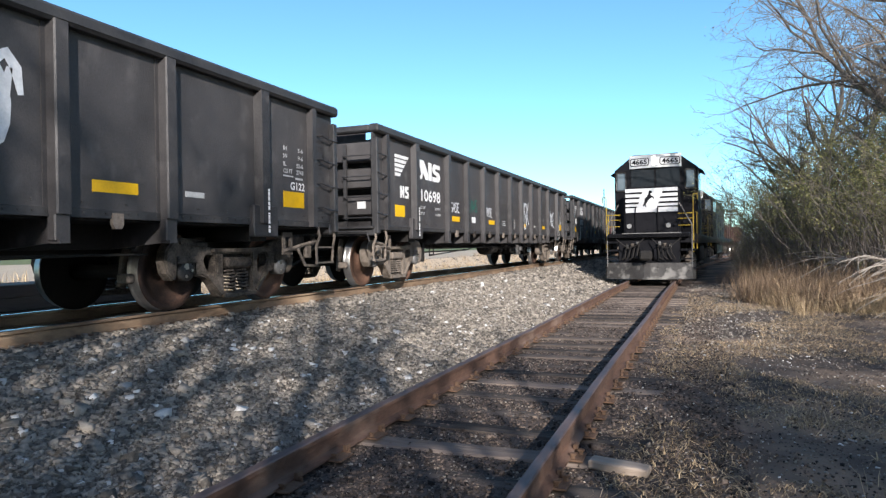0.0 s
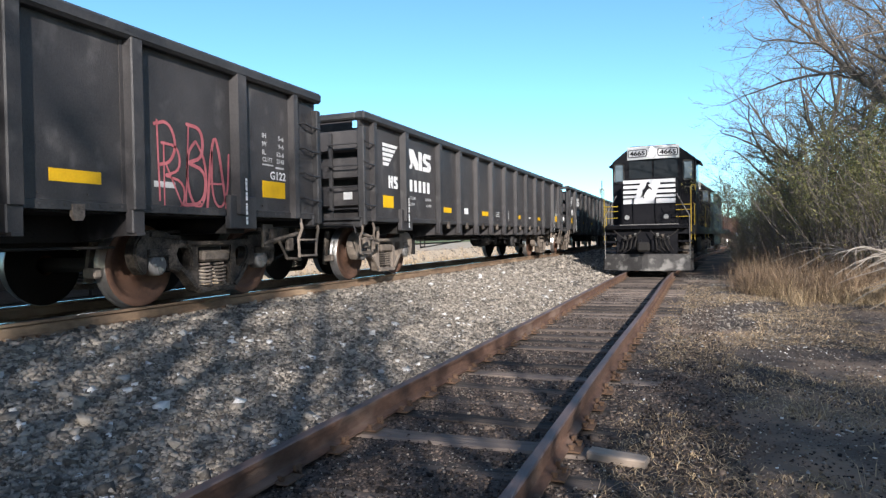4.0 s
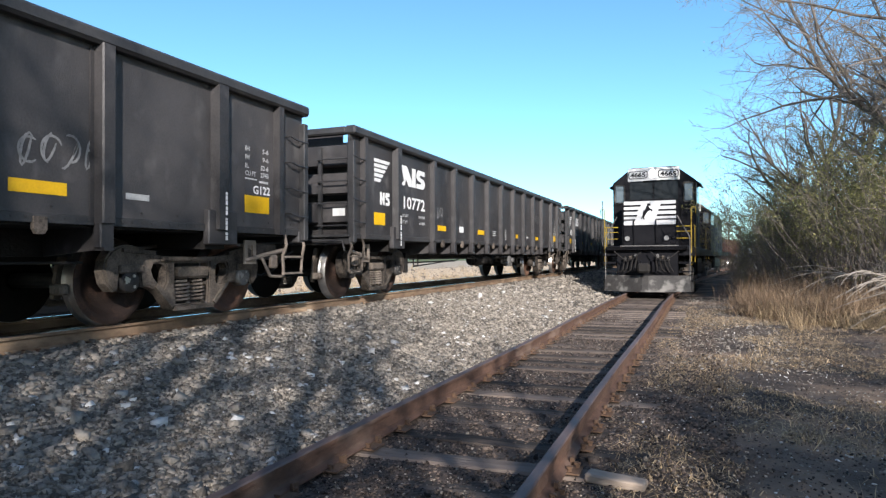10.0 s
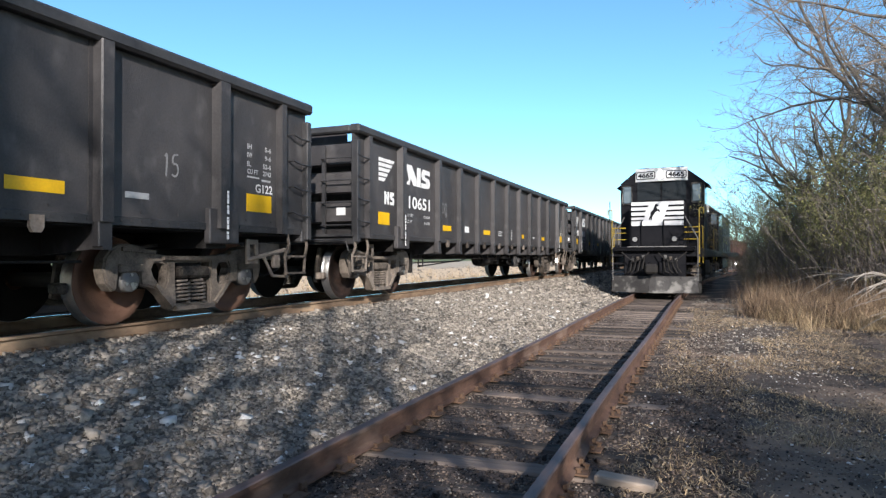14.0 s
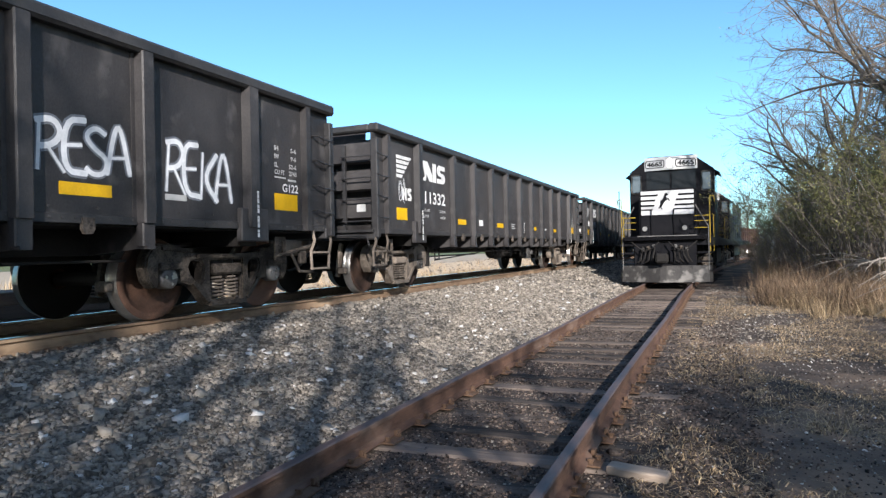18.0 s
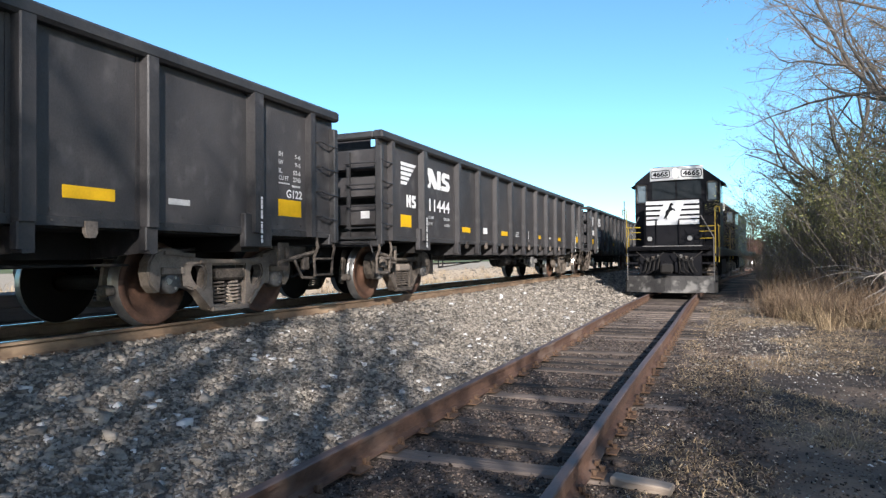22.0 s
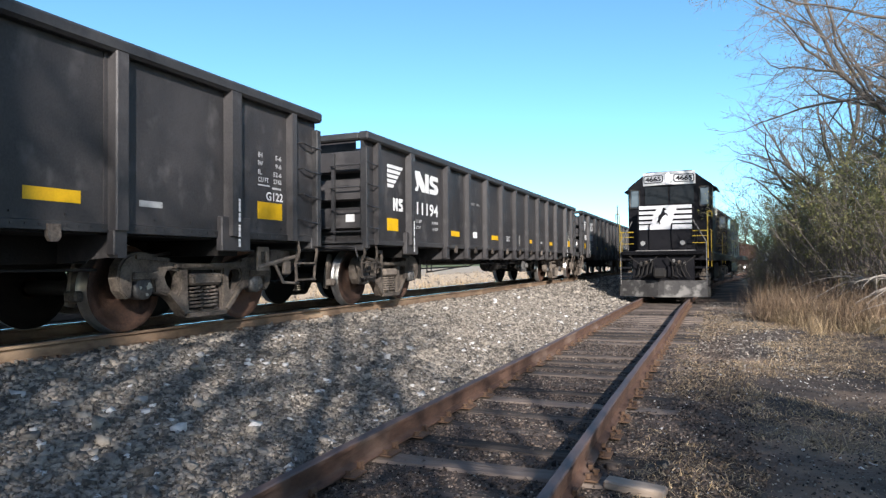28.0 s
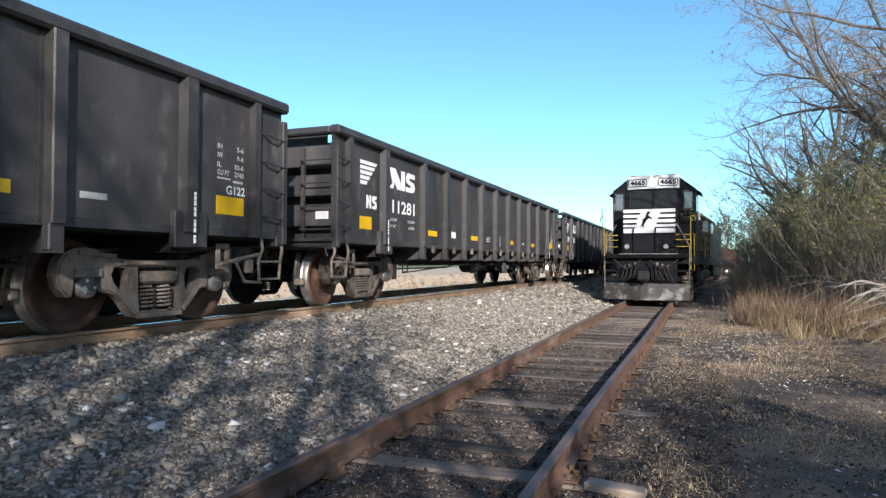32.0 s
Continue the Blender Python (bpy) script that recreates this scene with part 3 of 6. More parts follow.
def gondola_meshes():
    """The meshes that all cars share; z is above the rail head, y runs along the car."""
    me = {}
    bm = bmesh.new()
    box(bm, -0.04, 0.0, -HALF + 0.04, HALF - 0.04, 1.02, 2.66)
    me["side_sheet"] = mesh_of("side_sheet", bm, BLACK)
    bm = bmesh.new()
    box(bm, -1.43, 1.43, -HALF + 0.3, HALF - 0.3, 0.98, 1.02)
    box(bm, -0.72, 0.72, -HALF + 2.7, HALF - 2.7, 0.72, 0.985)
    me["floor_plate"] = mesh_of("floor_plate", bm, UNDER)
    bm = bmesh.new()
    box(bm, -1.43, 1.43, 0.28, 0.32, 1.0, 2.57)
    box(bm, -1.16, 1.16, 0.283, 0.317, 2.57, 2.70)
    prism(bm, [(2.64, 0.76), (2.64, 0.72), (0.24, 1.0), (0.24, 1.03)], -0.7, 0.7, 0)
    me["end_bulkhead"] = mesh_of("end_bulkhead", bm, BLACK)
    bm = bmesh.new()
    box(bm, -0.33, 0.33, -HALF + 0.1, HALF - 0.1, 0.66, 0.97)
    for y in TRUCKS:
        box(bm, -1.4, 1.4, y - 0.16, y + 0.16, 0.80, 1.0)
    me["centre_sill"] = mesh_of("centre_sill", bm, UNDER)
    bm = bmesh.new()
    for s in (-1, 1):
        prism(bm, [(s * PANEL_X, 1.0), (s * (PANEL_X + 0.014), 1.0), (s * (PANEL_X + 0.014), 1.075), (s * PANEL_X, 1.082)], -HALF + 0.05, HALF - 0.05, 1)
    me["side_sill"] = mesh_of("side_sill", bm, CHORD)
    bm = bmesh.new()
    for s in (-1, 1):
        box(bm, min(s * 1.40, s * 1.585), max(s * 1.40, s * 1.585), -HALF, HALF, 2.635, 2.775, bevel=0.03)
        box(bm, -1.41, 1.41, s * (HALF - 0.09) - 0.085, s * (HALF - 0.09) + 0.085, 2.65, 2.765, bevel=0.025)
    me["top_chord"] = mesh_of("top_chord", bm, CHORD)
    bm = bmesh.new()
    y = -HALF + 0.12
    while y < HALF - 0.1:     # rivet heads along the foot of the sheet
        for z in (1.045, 1.14) if int(y * 8.3) % 4 == 0 else (1.045,):
            prism(bm, [(y - 0.009, z - 0.009), (y + 0.009, z - 0.009), (y + 0.009, z + 0.009), (y - 0.009, z + 0.009)], PANEL_X - 0.002, PANEL_X + 0.022 - 0.1 * (z - 1.045), 0)
        y += 0.118
    me["rivet_row"] = mesh_of("rivet_row", bm, BLACK)
    bm = bmesh.new()
    prism(bm, [(-0.125, 0.0), (-0.125, 0.012), (-0.085, 0.012), (-0.072, 0.095), (-0.058, 0.108), (0.058, 0.108), (0.072, 0.095), (0.085, 0.012), (0.125, 0.012), (0.125, 0.0)], 1.02, 2.655, 2)
    box(bm, -0.075, 0.075, -0.02, 0.08, 0.79, 1.03, bevel=0.012)
    box(bm, -0.05, 0.05, -0.02, 0.10, 0.77, 0.80)
    me["rib"] = mesh_of("rib", bm, BLACK)
    bm = bmesh.new()
    prism(bm, [(-0.10, 0.0), (-0.075, 0.11), (0.075, 0.11), (0.10, 0.0)], 1.02, 2.655, 2)
    box(bm, -0.28, 0.20, -0.02, 0.065, 0.85, 1.24, bevel=0.012)
    me["bolster_post"] = mesh_of("bolster_post", bm, BLACK)
    bm = bmesh.new()
    prism(bm, [(-0.06, 0.0), (-0.05, 0.09), (0.05, 0.09), (0.06, 0.0)], 1.0, 2.65, 2)
    me["end_post"] = mesh_of("end_post", bm, BLACK)
    bm = bmesh.new()
    prism(bm, [(-0.06, 1.05), (-0.06, 0.945), (-0.035, 0.905), (0.035, 0.905), (0.06, 0.945), (0.06, 1.05)], -0.01, 0.03, 1)
    me["sill_lug"] = mesh_of("sill_lug", bm, GRIME)
    bm = bmesh.new()
    prism(bm, [(1.46, 1.01), (1.46, 0.78), (0.72, 0.72), (0.72, 1.0)], -0.012, 0.012, 1)
    me["crossbearer"] = mesh_of("crossbearer", bm, BLACK)
    bm = bmesh.new()
    box(bm, -0.06, 0.06, -0.05, 0.05, 0.93, 2.53, bevel=0.012)
    me["corner_post"] = mesh_of("corner_post", bm, CHORD)
    bm = bmesh.new()
    prism(bm, [(0.0, -0.18), (-0.10, -0.155), (-0.10, 0.155), (0.0, 0.18)], -1.44, 1.44, 0)
    me["end_beam"] = mesh_of("end_beam", bm, BLACK)
    bm = bmesh.new()
    box(bm, -1.5, 1.5, -0.06, 0.10, 0.90, 1.06, bevel=0.015)
    box(bm, -1.5, 1.5, -0.12, -0.05, 1.02, 1.06)
    me["end_sill"] = mesh_of("end_sill", bm, CHORD)
    bm = bmesh.new()
    box(bm, -0.03, 0.03, -0.02, 0.02, 1.0, 2.45)
    for z in (1.2, 1.55, 1.9, 2.25):
        pipe(bm, [(0, -0.02, z), (0, -0.09, z), (0.52, -0.09, z), (0.52, -0.02, z)], 0.012)
    me["end_ladder"] = mesh_of("end_ladder", bm, CHORD)
    bm = bmesh.new()
    pipe(bm, [(0.0, 0.02, 0.0), (0.085, 0.02, 0.0), (0.085, 0.2, -0.03), (0.085, 0.42, -0.03), (0.0, 0.42, 0.0)], 0.012)
    me["grab_iron"] = mesh_of("grab_iron", bm, CHORD)
    bm = bmesh.new()
    for y in (0.0, 0.40):
        pipe(bm, [(0.02, y, 1.0), (0.05, y, 0.86), (0.0, y + (0.03 if y else -0.02), 0.72), (0.0, y, 0.47)], 0.020, 5)
    for z in (0.49, 0.71):
        box(bm, -0.03, 0.03, 0.0, 0.40, z - 0.012, z + 0.012)
    me["sill_step"] = mesh_of("sill_step", bm, GRIME)
    bm = bmesh.new()
    box(bm, -0.5, 0.5, -0.30, 0.0, 1.10, 1.13)
    for x in (-0.4, 0.4):
        rod(bm, (x, -0.02, 0.95), (x, -0.27, 1.10), 0.015, 5)
    me["brake_step"] = mesh_of("brake_step", bm, CHORD)
    bm = bmesh.new()
    box(bm, -0.11, 0.11, -0.46, 0.3, 0.74, 0.92, bevel=0.02)
    box(bm, -0.20, 0.16, -0.66, -0.42, 0.68, 0.98, bevel=0.05)
    box(bm, -0.26, 0.26, -0.06, 0.05, 0.66, 1.0, bevel=0.02)
    me["coupler"] = mesh_of("coupler", bm, GRIME)
    bm = bmesh.new()     # slotted bracket, rods and a bell crank hanging beside the steps
    for a, b in ((0.70, 0.76), (0.86, 0.92)):
        box(bm, -0.012, 0.012, a, b, 0.62, 0.92)
    box(bm, -0.012, 0.012, 0.76, 0.86, 0.86, 0.92)
    box(bm, -0.012, 0.012, 0.76, 0.86, 0.62, 0.70)
    pipe(bm, [(0.0, 0.9, 0.66), (0.05, 0.55, 0.74), (0.06, 0.20, 0.80)], 0.028, 6)
    pipe(bm, [(0.04, 0.62, 0.70), (0.08, 0.50, 0.46), (0.08, 0.18, 0.44)], 0.020, 6)
    box(bm, 0.0, 0.06, 0.30, 0.44, 0.56, 0.74, bevel=0.015)
    me["brake_bracket"] = mesh_of("brake_bracket", bm, GRIME)
    bm = bmesh.new()
    pipe(bm, [(0.42, -0.05, 0.80), (0.40, -0.28, 0.70), (0.32, -0.45, 0.50), (0.2, -0.56, 0.42), (0.05, -0.617, 0.45)], 0.024, 6)
    me["air_hose"] = mesh_of("air_hose", bm, UNDER)
    bm = bmesh.new()
    pipe(bm, [(1.42, -0.10, 0.80), (1.40, -0.14, 0.95), (0.5, -0.14, 0.98), (0.16, -0.45, 1.0)], 0.014, 5)
    me["uncoupling_lever"] = mesh_of("uncoupling_lever", bm, CHORD)
    bm = bmesh.new()
    rod(bm, (0.85, -0.52, 0.62), (0.85, 0.22, 0.62), 0.165, 14)
    rod(bm, (0.85, -0.60, 0.62), (0.85, -0.52, 0.62), 0.10, 12)
    rod(bm, (0.85, 0.22, 0.62), (0.85, 0.30, 0.62), 0.11, 12)
    me["air_reservoir"] = mesh_of("air_reservoir", bm, UNDER)
    bm = bmesh.new()
    rod(bm, (0.9, 0, 0.62), (0.9, 0.42, 0.62), 0.13, 10)
    box(bm, 0.78, 1.08, 0.55, 0.75, 0.50, 0.78, bevel=0.03)
    me["brake_cylinder"] = mesh_of("brake_cylinder", bm, UNDER)
    bm = bmesh.new()
    pipe(bm, [(1.0, -5.2, 0.58), (1.0, -2.2, 0.60), (0.95, -1.7, 0.66), (0.95, 3.4, 0.66)], 0.016, 5)
    pipe(bm, [(1.08, -5.0, 0.66), (1.08, 5.0, 0.66)], 0.014, 5)
    for y in (-4.75, 1.6, 2.2, 3.0):
        pipe(bm, [(1.05, y, 0.74), (1.05, y, 0.52), (1.05, y + 0.22, 0.52), (1.05, y + 0.22, 0.74)], 0.014, 5)
    box(bm, 1.0, 1.06, -5.15, -5.05, 0.38, 0.78)
    pipe(bm, [(1.02, -4.7, 0.50), (1.0, -2.6, 0.60), (0.9, -2.1, 0.62)], 0.014, 5)
    pipe(bm, [(1.10, -1.2, 0.72), (1.10, -0.6, 0.62), (1.12, 0.4, 0.60), (1.10, 1.0, 0.70), (1.05, 2.0, 0.62), (1.05, 4.4, 0.66)], 0.012, 5)
    for y in (-1.0, -0.2, 0.7, 1.2, 2.6):
        pipe(bm, [(1.0, y, 0.80), (1.02, y + 0.04, 0.56)], 0.012, 5)
    valve = bmesh.new()
    box(valve, 0.90, 1.16, 2.05, 2.35, 0.46, 0.72, bevel=0.04)
    box(valve, 0.96, 1.20, 2.33, 2.55, 0.52, 0.66, bevel=0.03)
    for y in (2.0, 2.2, 2.45):
        rod(valve, (1.1, y, 0.40), (1.1, y, 0.56), 0.05, 8)
    me["brake_valve"] = mesh_of("brake_valve", valve, CAP)
    me["brake_rigging"] = mesh_of("brake_rigging", bm, UNDER)
    # truck
    bm = bmesh.new()
    box(bm, -1.02, 1.02, -0.20, 0.20, 0.42, 0.66, bevel=0.03)
    box(bm, -0.28, 0.28, -0.26, 0.26, 0.64, 0.72, bevel=0.02)
    box(bm, -0.9, 0.9, -0.62, -0.52, 0.36, 0.50)
    box(bm, -0.9, 0.9, 0.52, 0.62, 0.36, 0.50)
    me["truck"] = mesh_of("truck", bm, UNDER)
    bm = bmesh.new()
    prism(bm, [(-0.05, 0.30), (0.03, 0.28), (0.10, 0.60), (0.16, 0.84), (0.08, 0.86), (0.0, 0.62)], 0.56, 0.61, 0)
    me["brake_lever"] = mesh_of("brake_lever", bm, GRIME)
    bm = bmesh.new()
    box(bm, 0.62, 0.80, -0.05, 0.05, 0.34, 0.45, bevel=0.02)
    me["brake_head"] = mesh_of("brake_head", bm, GRIME)
    bm = bmesh.new()
    lo, hi = -0.075, 0.085
    half = [(0, 0.10), (0.24, 0.10), (0.32, 0.125), (0.39, 0.20), (0.46, 0.29), (0.55, 0.36), (0.66, 0.395), (0.745, 0.40), (0.765, 0.54), (1.015, 0.54), (1.035, 0.37), (1.10, 0.36), (1.17, 0.44),
            (1.205, 0.57), (1.185, 0.69), (1.12, 0.78), (1.02, 0.825), (0.90, 0.84), (0.78, 0.82), (0.66, 0.775), (0.54, 0.735), (0.40, 0.72)]
    kidney = [(0.395, 0.42), (0.43, 0.375), (0.48, 0.39), (0.57, 0.49), (0.60, 0.57), (0.57, 0.635), (0.50, 0.645), (0.42, 0.63), (0.385, 0.56)]
    loops = [half + [(0, 0.715)] + [(-y, z) for y, z in half[:0:-1]], kidney, [(-y, z) for y, z in kidney], [(-0.25, 0.18), (0.25, 0.18), (0.265, 0.40), (0.27, 0.64), (-0.27, 0.64), (-0.265, 0.40)]]
    edges = []
    for loop in loops:
        vs = [bm.verts.new((lo, *p)) for p in loop]
        edges += [bm.edges.new((p, q)) for p, q in zip(vs, vs[1:] + vs[:1])]
    bmesh.ops.triangle_fill(bm, edges=edges, use_beauty=True)
    grown = bmesh.ops.extrude_face_region(bm, geom=list(bm.faces))["geom"]
    for v in grown:
        if isinstance(v, bmesh.types.BMVert):
            v.co.x = hi
    sharp = [e for e in bm.edges if e.calc_face_angle(0.0) > 0.9]
    bmesh.ops.bevel(bm, geom=sharp, offset=0.02, segments=2, affect="EDGES")
    for s in (-1, 1):
        box(bm, lo, hi + 0.03, s * 0.889 - 0.15, s * 0.889 + 0.15, 0.545, 0.63, bevel=0.012)
        beam(bm, (s * 0.33, 0.165), (s * 0.56, 0.40), 0.0, 0.045, hi - 0.01, hi + 0.03)
        beam(bm, (s * 0.58, 0.755), (s * 1.0, 0.785), 0.0, 0.04, hi - 0.01, hi + 0.03)
    beam(bm, (-0.48, 0.69), (0.48, 0.69), 0.0, 0.04, hi - 0.01, hi + 0.035)
    beam(bm, (-0.30, 0.135), (0.30, 0.135), 0.0, 0.05, hi - 0.01, hi + 0.04)
    me["side_frame"] = mesh_of("side_frame", bm, GRIME)
    bm = bmesh.new()
    turns = []     # one wound wire round a core
    for k in range(61):
        a = k * math.tau / 10
        turns.append([bm.verts.new(((0.098 + 0.016 * math.cos(b)) * math.cos(a), (0.098 + 0.016 * math.cos(b)) * math.sin(a), 0.19 + k * 0.0042 + 0.015 * math.sin(b))) for b in (0.8, 2.4, 3.9, 5.5)])
    for p, q in zip(turns, turns[1:]):
        for k in range(4):
            bm.faces.new((p[k], p[(k + 1) % 4], q[(k + 1) % 4], q[k]))
    me["coil_spring"] = mesh_of("coil_spring", bm, GRIME)
    bm = bmesh.new()
    box(bm, -0.10, 0.12, -0.235, 0.235, 0.465, 0.60, bevel=0.03)
    me["bolster_end"] = mesh_of("bolster_end", bm, GRIME)
    bm = bmesh.new()
    half = [(0.66, 0.12), (0.67, 0.34), (0.69, 0.40), (0.69, 0.478), (0.705, 0.484), (0.722, 0.465), (0.735, 0.458), (0.822, 0.455), (0.828, 0.448), (0.828, 0.375), (0.80, 0.365), (0.77, 0.25), (0.79, 0.145), (0.83, 0.135), (0.83, 0.085),
            (0.95, 0.078), (0.95, 0.115), (1.085, 0.115), (1.10, 0.10), (1.10, 0.0)]
    # 3: inner faces blackened to stand for shade beneath the car
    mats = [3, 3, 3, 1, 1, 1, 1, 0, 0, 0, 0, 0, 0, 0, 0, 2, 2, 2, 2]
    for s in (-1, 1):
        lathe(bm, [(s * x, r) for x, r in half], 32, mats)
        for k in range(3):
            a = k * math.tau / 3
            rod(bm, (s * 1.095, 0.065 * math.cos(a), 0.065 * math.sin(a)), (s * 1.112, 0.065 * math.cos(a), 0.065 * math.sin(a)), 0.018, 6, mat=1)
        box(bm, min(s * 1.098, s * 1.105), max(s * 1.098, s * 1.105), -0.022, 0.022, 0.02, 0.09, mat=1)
    # axle painted near-black for the same shade
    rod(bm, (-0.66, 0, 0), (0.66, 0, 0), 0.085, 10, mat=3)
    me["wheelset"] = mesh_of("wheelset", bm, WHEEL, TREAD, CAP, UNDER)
    return me


GM = gondola_meshes()


def patch(y0, y1, z0, z1, x=PANEL_X):
    """A thin sheet on the near side of a car."""
    bm = bmesh.new()
    box(bm, x - 0.002, x + 0.005, y0, y1, z0, z1)
    return bm


def bars(rows):
    """Unreadable lettering as thin bars: rows of y0, y1, z0, z1."""
    bm = bmesh.new()
    for r in rows:
        box(bm, PANEL_X - 0.002, PANEL_X + 0.004, *r)
    return bm


F, R = -HALF, HALF
rnd = random.Random(3)
GM["yellow_panel"] = [mesh_of("yellow_panel", patch(*p), YELLOW) for p in
                      ((F + 0.84, F + 1.24, 1.25, 1.46), (F + 3.68, F + 4.14, 1.25, 1.36), (F + 6.31, F + 6.80, 1.25, 1.36), (F + 9.59, F + 10.05, 1.245, 1.355), (R - 4.11, R - 3.60, 1.24, 1.35), (R - 1.25, R - 0.78, 1.25, 1.46))]
GM["placard"] = [mesh_of("placard", patch(*p), WHITE) for p in ((F + 4.99, F + 5.25, 1.255, 1.39), )]
GM["small_placard"] = [mesh_of("small_placard", patch(*p), GREYP) for p in ((R - 2.98, R - 2.70, 1.265, 1.325), (F + 11.12, F + 11.30, 1.27, 1.33))]
bm = bmesh.new()
for k in range(5):    # striped crest
    z = 2.375 - k * 0.083
    prism(bm, [(F + 0.85, z - 0.058), (F + 1.44 - 0.085 * k - 0.05, z - 0.058), (F + 1.44 - 0.085 * k, z), (F + 0.85, z)], PANEL_X - 0.002, PANEL_X + 0.004, 0)
GM["striped_crest"] = mesh_of("striped_crest", bm, WHITE)
bm = bmesh.new()     # block-shaped railway mark
for pts in ([(1.78, 2.40), (2.02, 2.40), (2.24, 2.16), (2.24, 2.03), (2.10, 2.03), (1.98, 2.16), (1.93, 2.03), (1.76, 2.03), (1.90, 2.12)],
            [(2.26, 2.39), (2.42, 2.39), (2.42, 2.03), (2.26, 2.03)],
            [(2.48, 2.33), (2.54, 2.39), (2.86, 2.38), (2.86, 2.29), (2.62, 2.30), (2.62, 2.25), (2.82, 2.22), (2.88, 2.14), (2.84, 2.06), (2.76, 2.03), (2.46, 2.03), (2.46, 2.12), (2.68, 2.12), (2.68, 2.16), (2.52, 2.19), (2.46, 2.25)]):
    prism(bm, [(F + a + 0.13, b) for a, b in pts], PANEL_X - 0.002, PANEL_X + 0.004, 0)
GM["railway_mark"] = mesh_of("railway_mark", bm, WHITE)
bm = bmesh.new()
for s in ([(1.0, 1.60), (1.06, 1.60), (1.06, 1.74), (1.12, 1.60), (1.17, 1.60), (1.17, 1.82), (1.11, 1.82), (1.11, 1.69), (1.05, 1.82), (1.0, 1.82)],
          [(1.21, 1.60), (1.35, 1.60), (1.37, 1.66), (1.35, 1.72), (1.27, 1.745), (1.36, 1.77), (1.36, 1.82), (1.22, 1.82), (1.20, 1.75), (1.23, 1.70), (1.30, 1.68), (1.30, 1.65), (1.21, 1.65)]):
    prism(bm, [(F + a + 0.06, b) for a, b in s], PANEL_X - 0.002, PANEL_X + 0.004, 0)
GM["reporting_mark"] = mesh_of("reporting_mark", bm, WHITE)
rows = []
rows += [(F + 7.52, F + 7.82 - 0.05 * (k % 2), 1.25 + k * 0.05, 1.275 + k * 0.05) for k in range(3)]
rows += [(F + 8.72, F + 8.735, 1.16 + 0.05 * k, 1.195 + 0.05 * k) for k in range(6)] + [(F + 8.77, F + 8.785, 1.16 + 0.05 * k, 1.195 + 0.05 * k) for k in range(6)]
rows += [(R - 1.24, R - 1.02, 1.655, 1.672), (R - 0.97, R - 0.80, 1.63, 1.655)]
GM["stencil_lines"] = mesh_of("stencil_lines", bars(rows), GREYP)
bm = bmesh.new()
for y in (F + 1.665, R - 1.695):
    for k, h in enumerate((0.05, 0.03, 0.05, 0.05, 0.02, 0.05, 0.04, 0.05, 0.05, 0.03)):
        box(bm, PANEL_X + 0.108, PANEL_X + 0.1135, y - 0.016, y + 0.016, 0.90 + k * 0.057, 0.90 + k * 0.057 + h)
GM["post_stencil"] = mesh_of("post_stencil", bm, WHITE)


def text_block(name, items, mat):
    """Several short readable lines joined into one stencil: text, y, z, width, height."""
    verts, faces = [], []
    for text, y, z, w, h in items:
        me = fit_text(lettering(text, 0.1, mat, weight=0.04), w, h)
        base = len(verts)
        verts += [(PANEL_X + 0.004, F + y + v.co.x, z + v.co.y) for v in me.vertices]
        faces += [[base + i for i in p.vertices] for p in me.polygons]
    return solid(name, verts, faces, mat)


B = LENGTH
GM["load_data"] = text_block("load_data", [("LD LMT", 1.95, 1.445, 0.27, 0.055), ("224200", 2.68, 1.445, 0.30, 0.055), ("LT WT", 1.95, 1.325, 0.22, 0.055), ("61800", 2.72, 1.325, 0.26, 0.055)], GREYP)
GM["size_data"] = text_block("size_data", [(a, B - 1.24, 2.0 - 0.105 * k, wa, 0.06) for k, (a, wa) in enumerate((("IH", 0.08), ("IW", 0.09), ("IL", 0.07)))]
                             + [(b, B - 0.79 - wb, 2.0 - 0.105 * k, wb, 0.06) for k, (b, wb) in enumerate((("5-6", 0.12), ("9-6", 0.12), ("52-6", 0.16)))]
                             + [("CU FT", B - 1.24, 1.70, 0.20, 0.06), ("2743", B - 0.95, 1.70, 0.16, 0.06)], GREYP)
GM["class_code"] = fit_text(lettering("G122", 0.11, WHITE, weight=0.03), 0.33, 0.105)


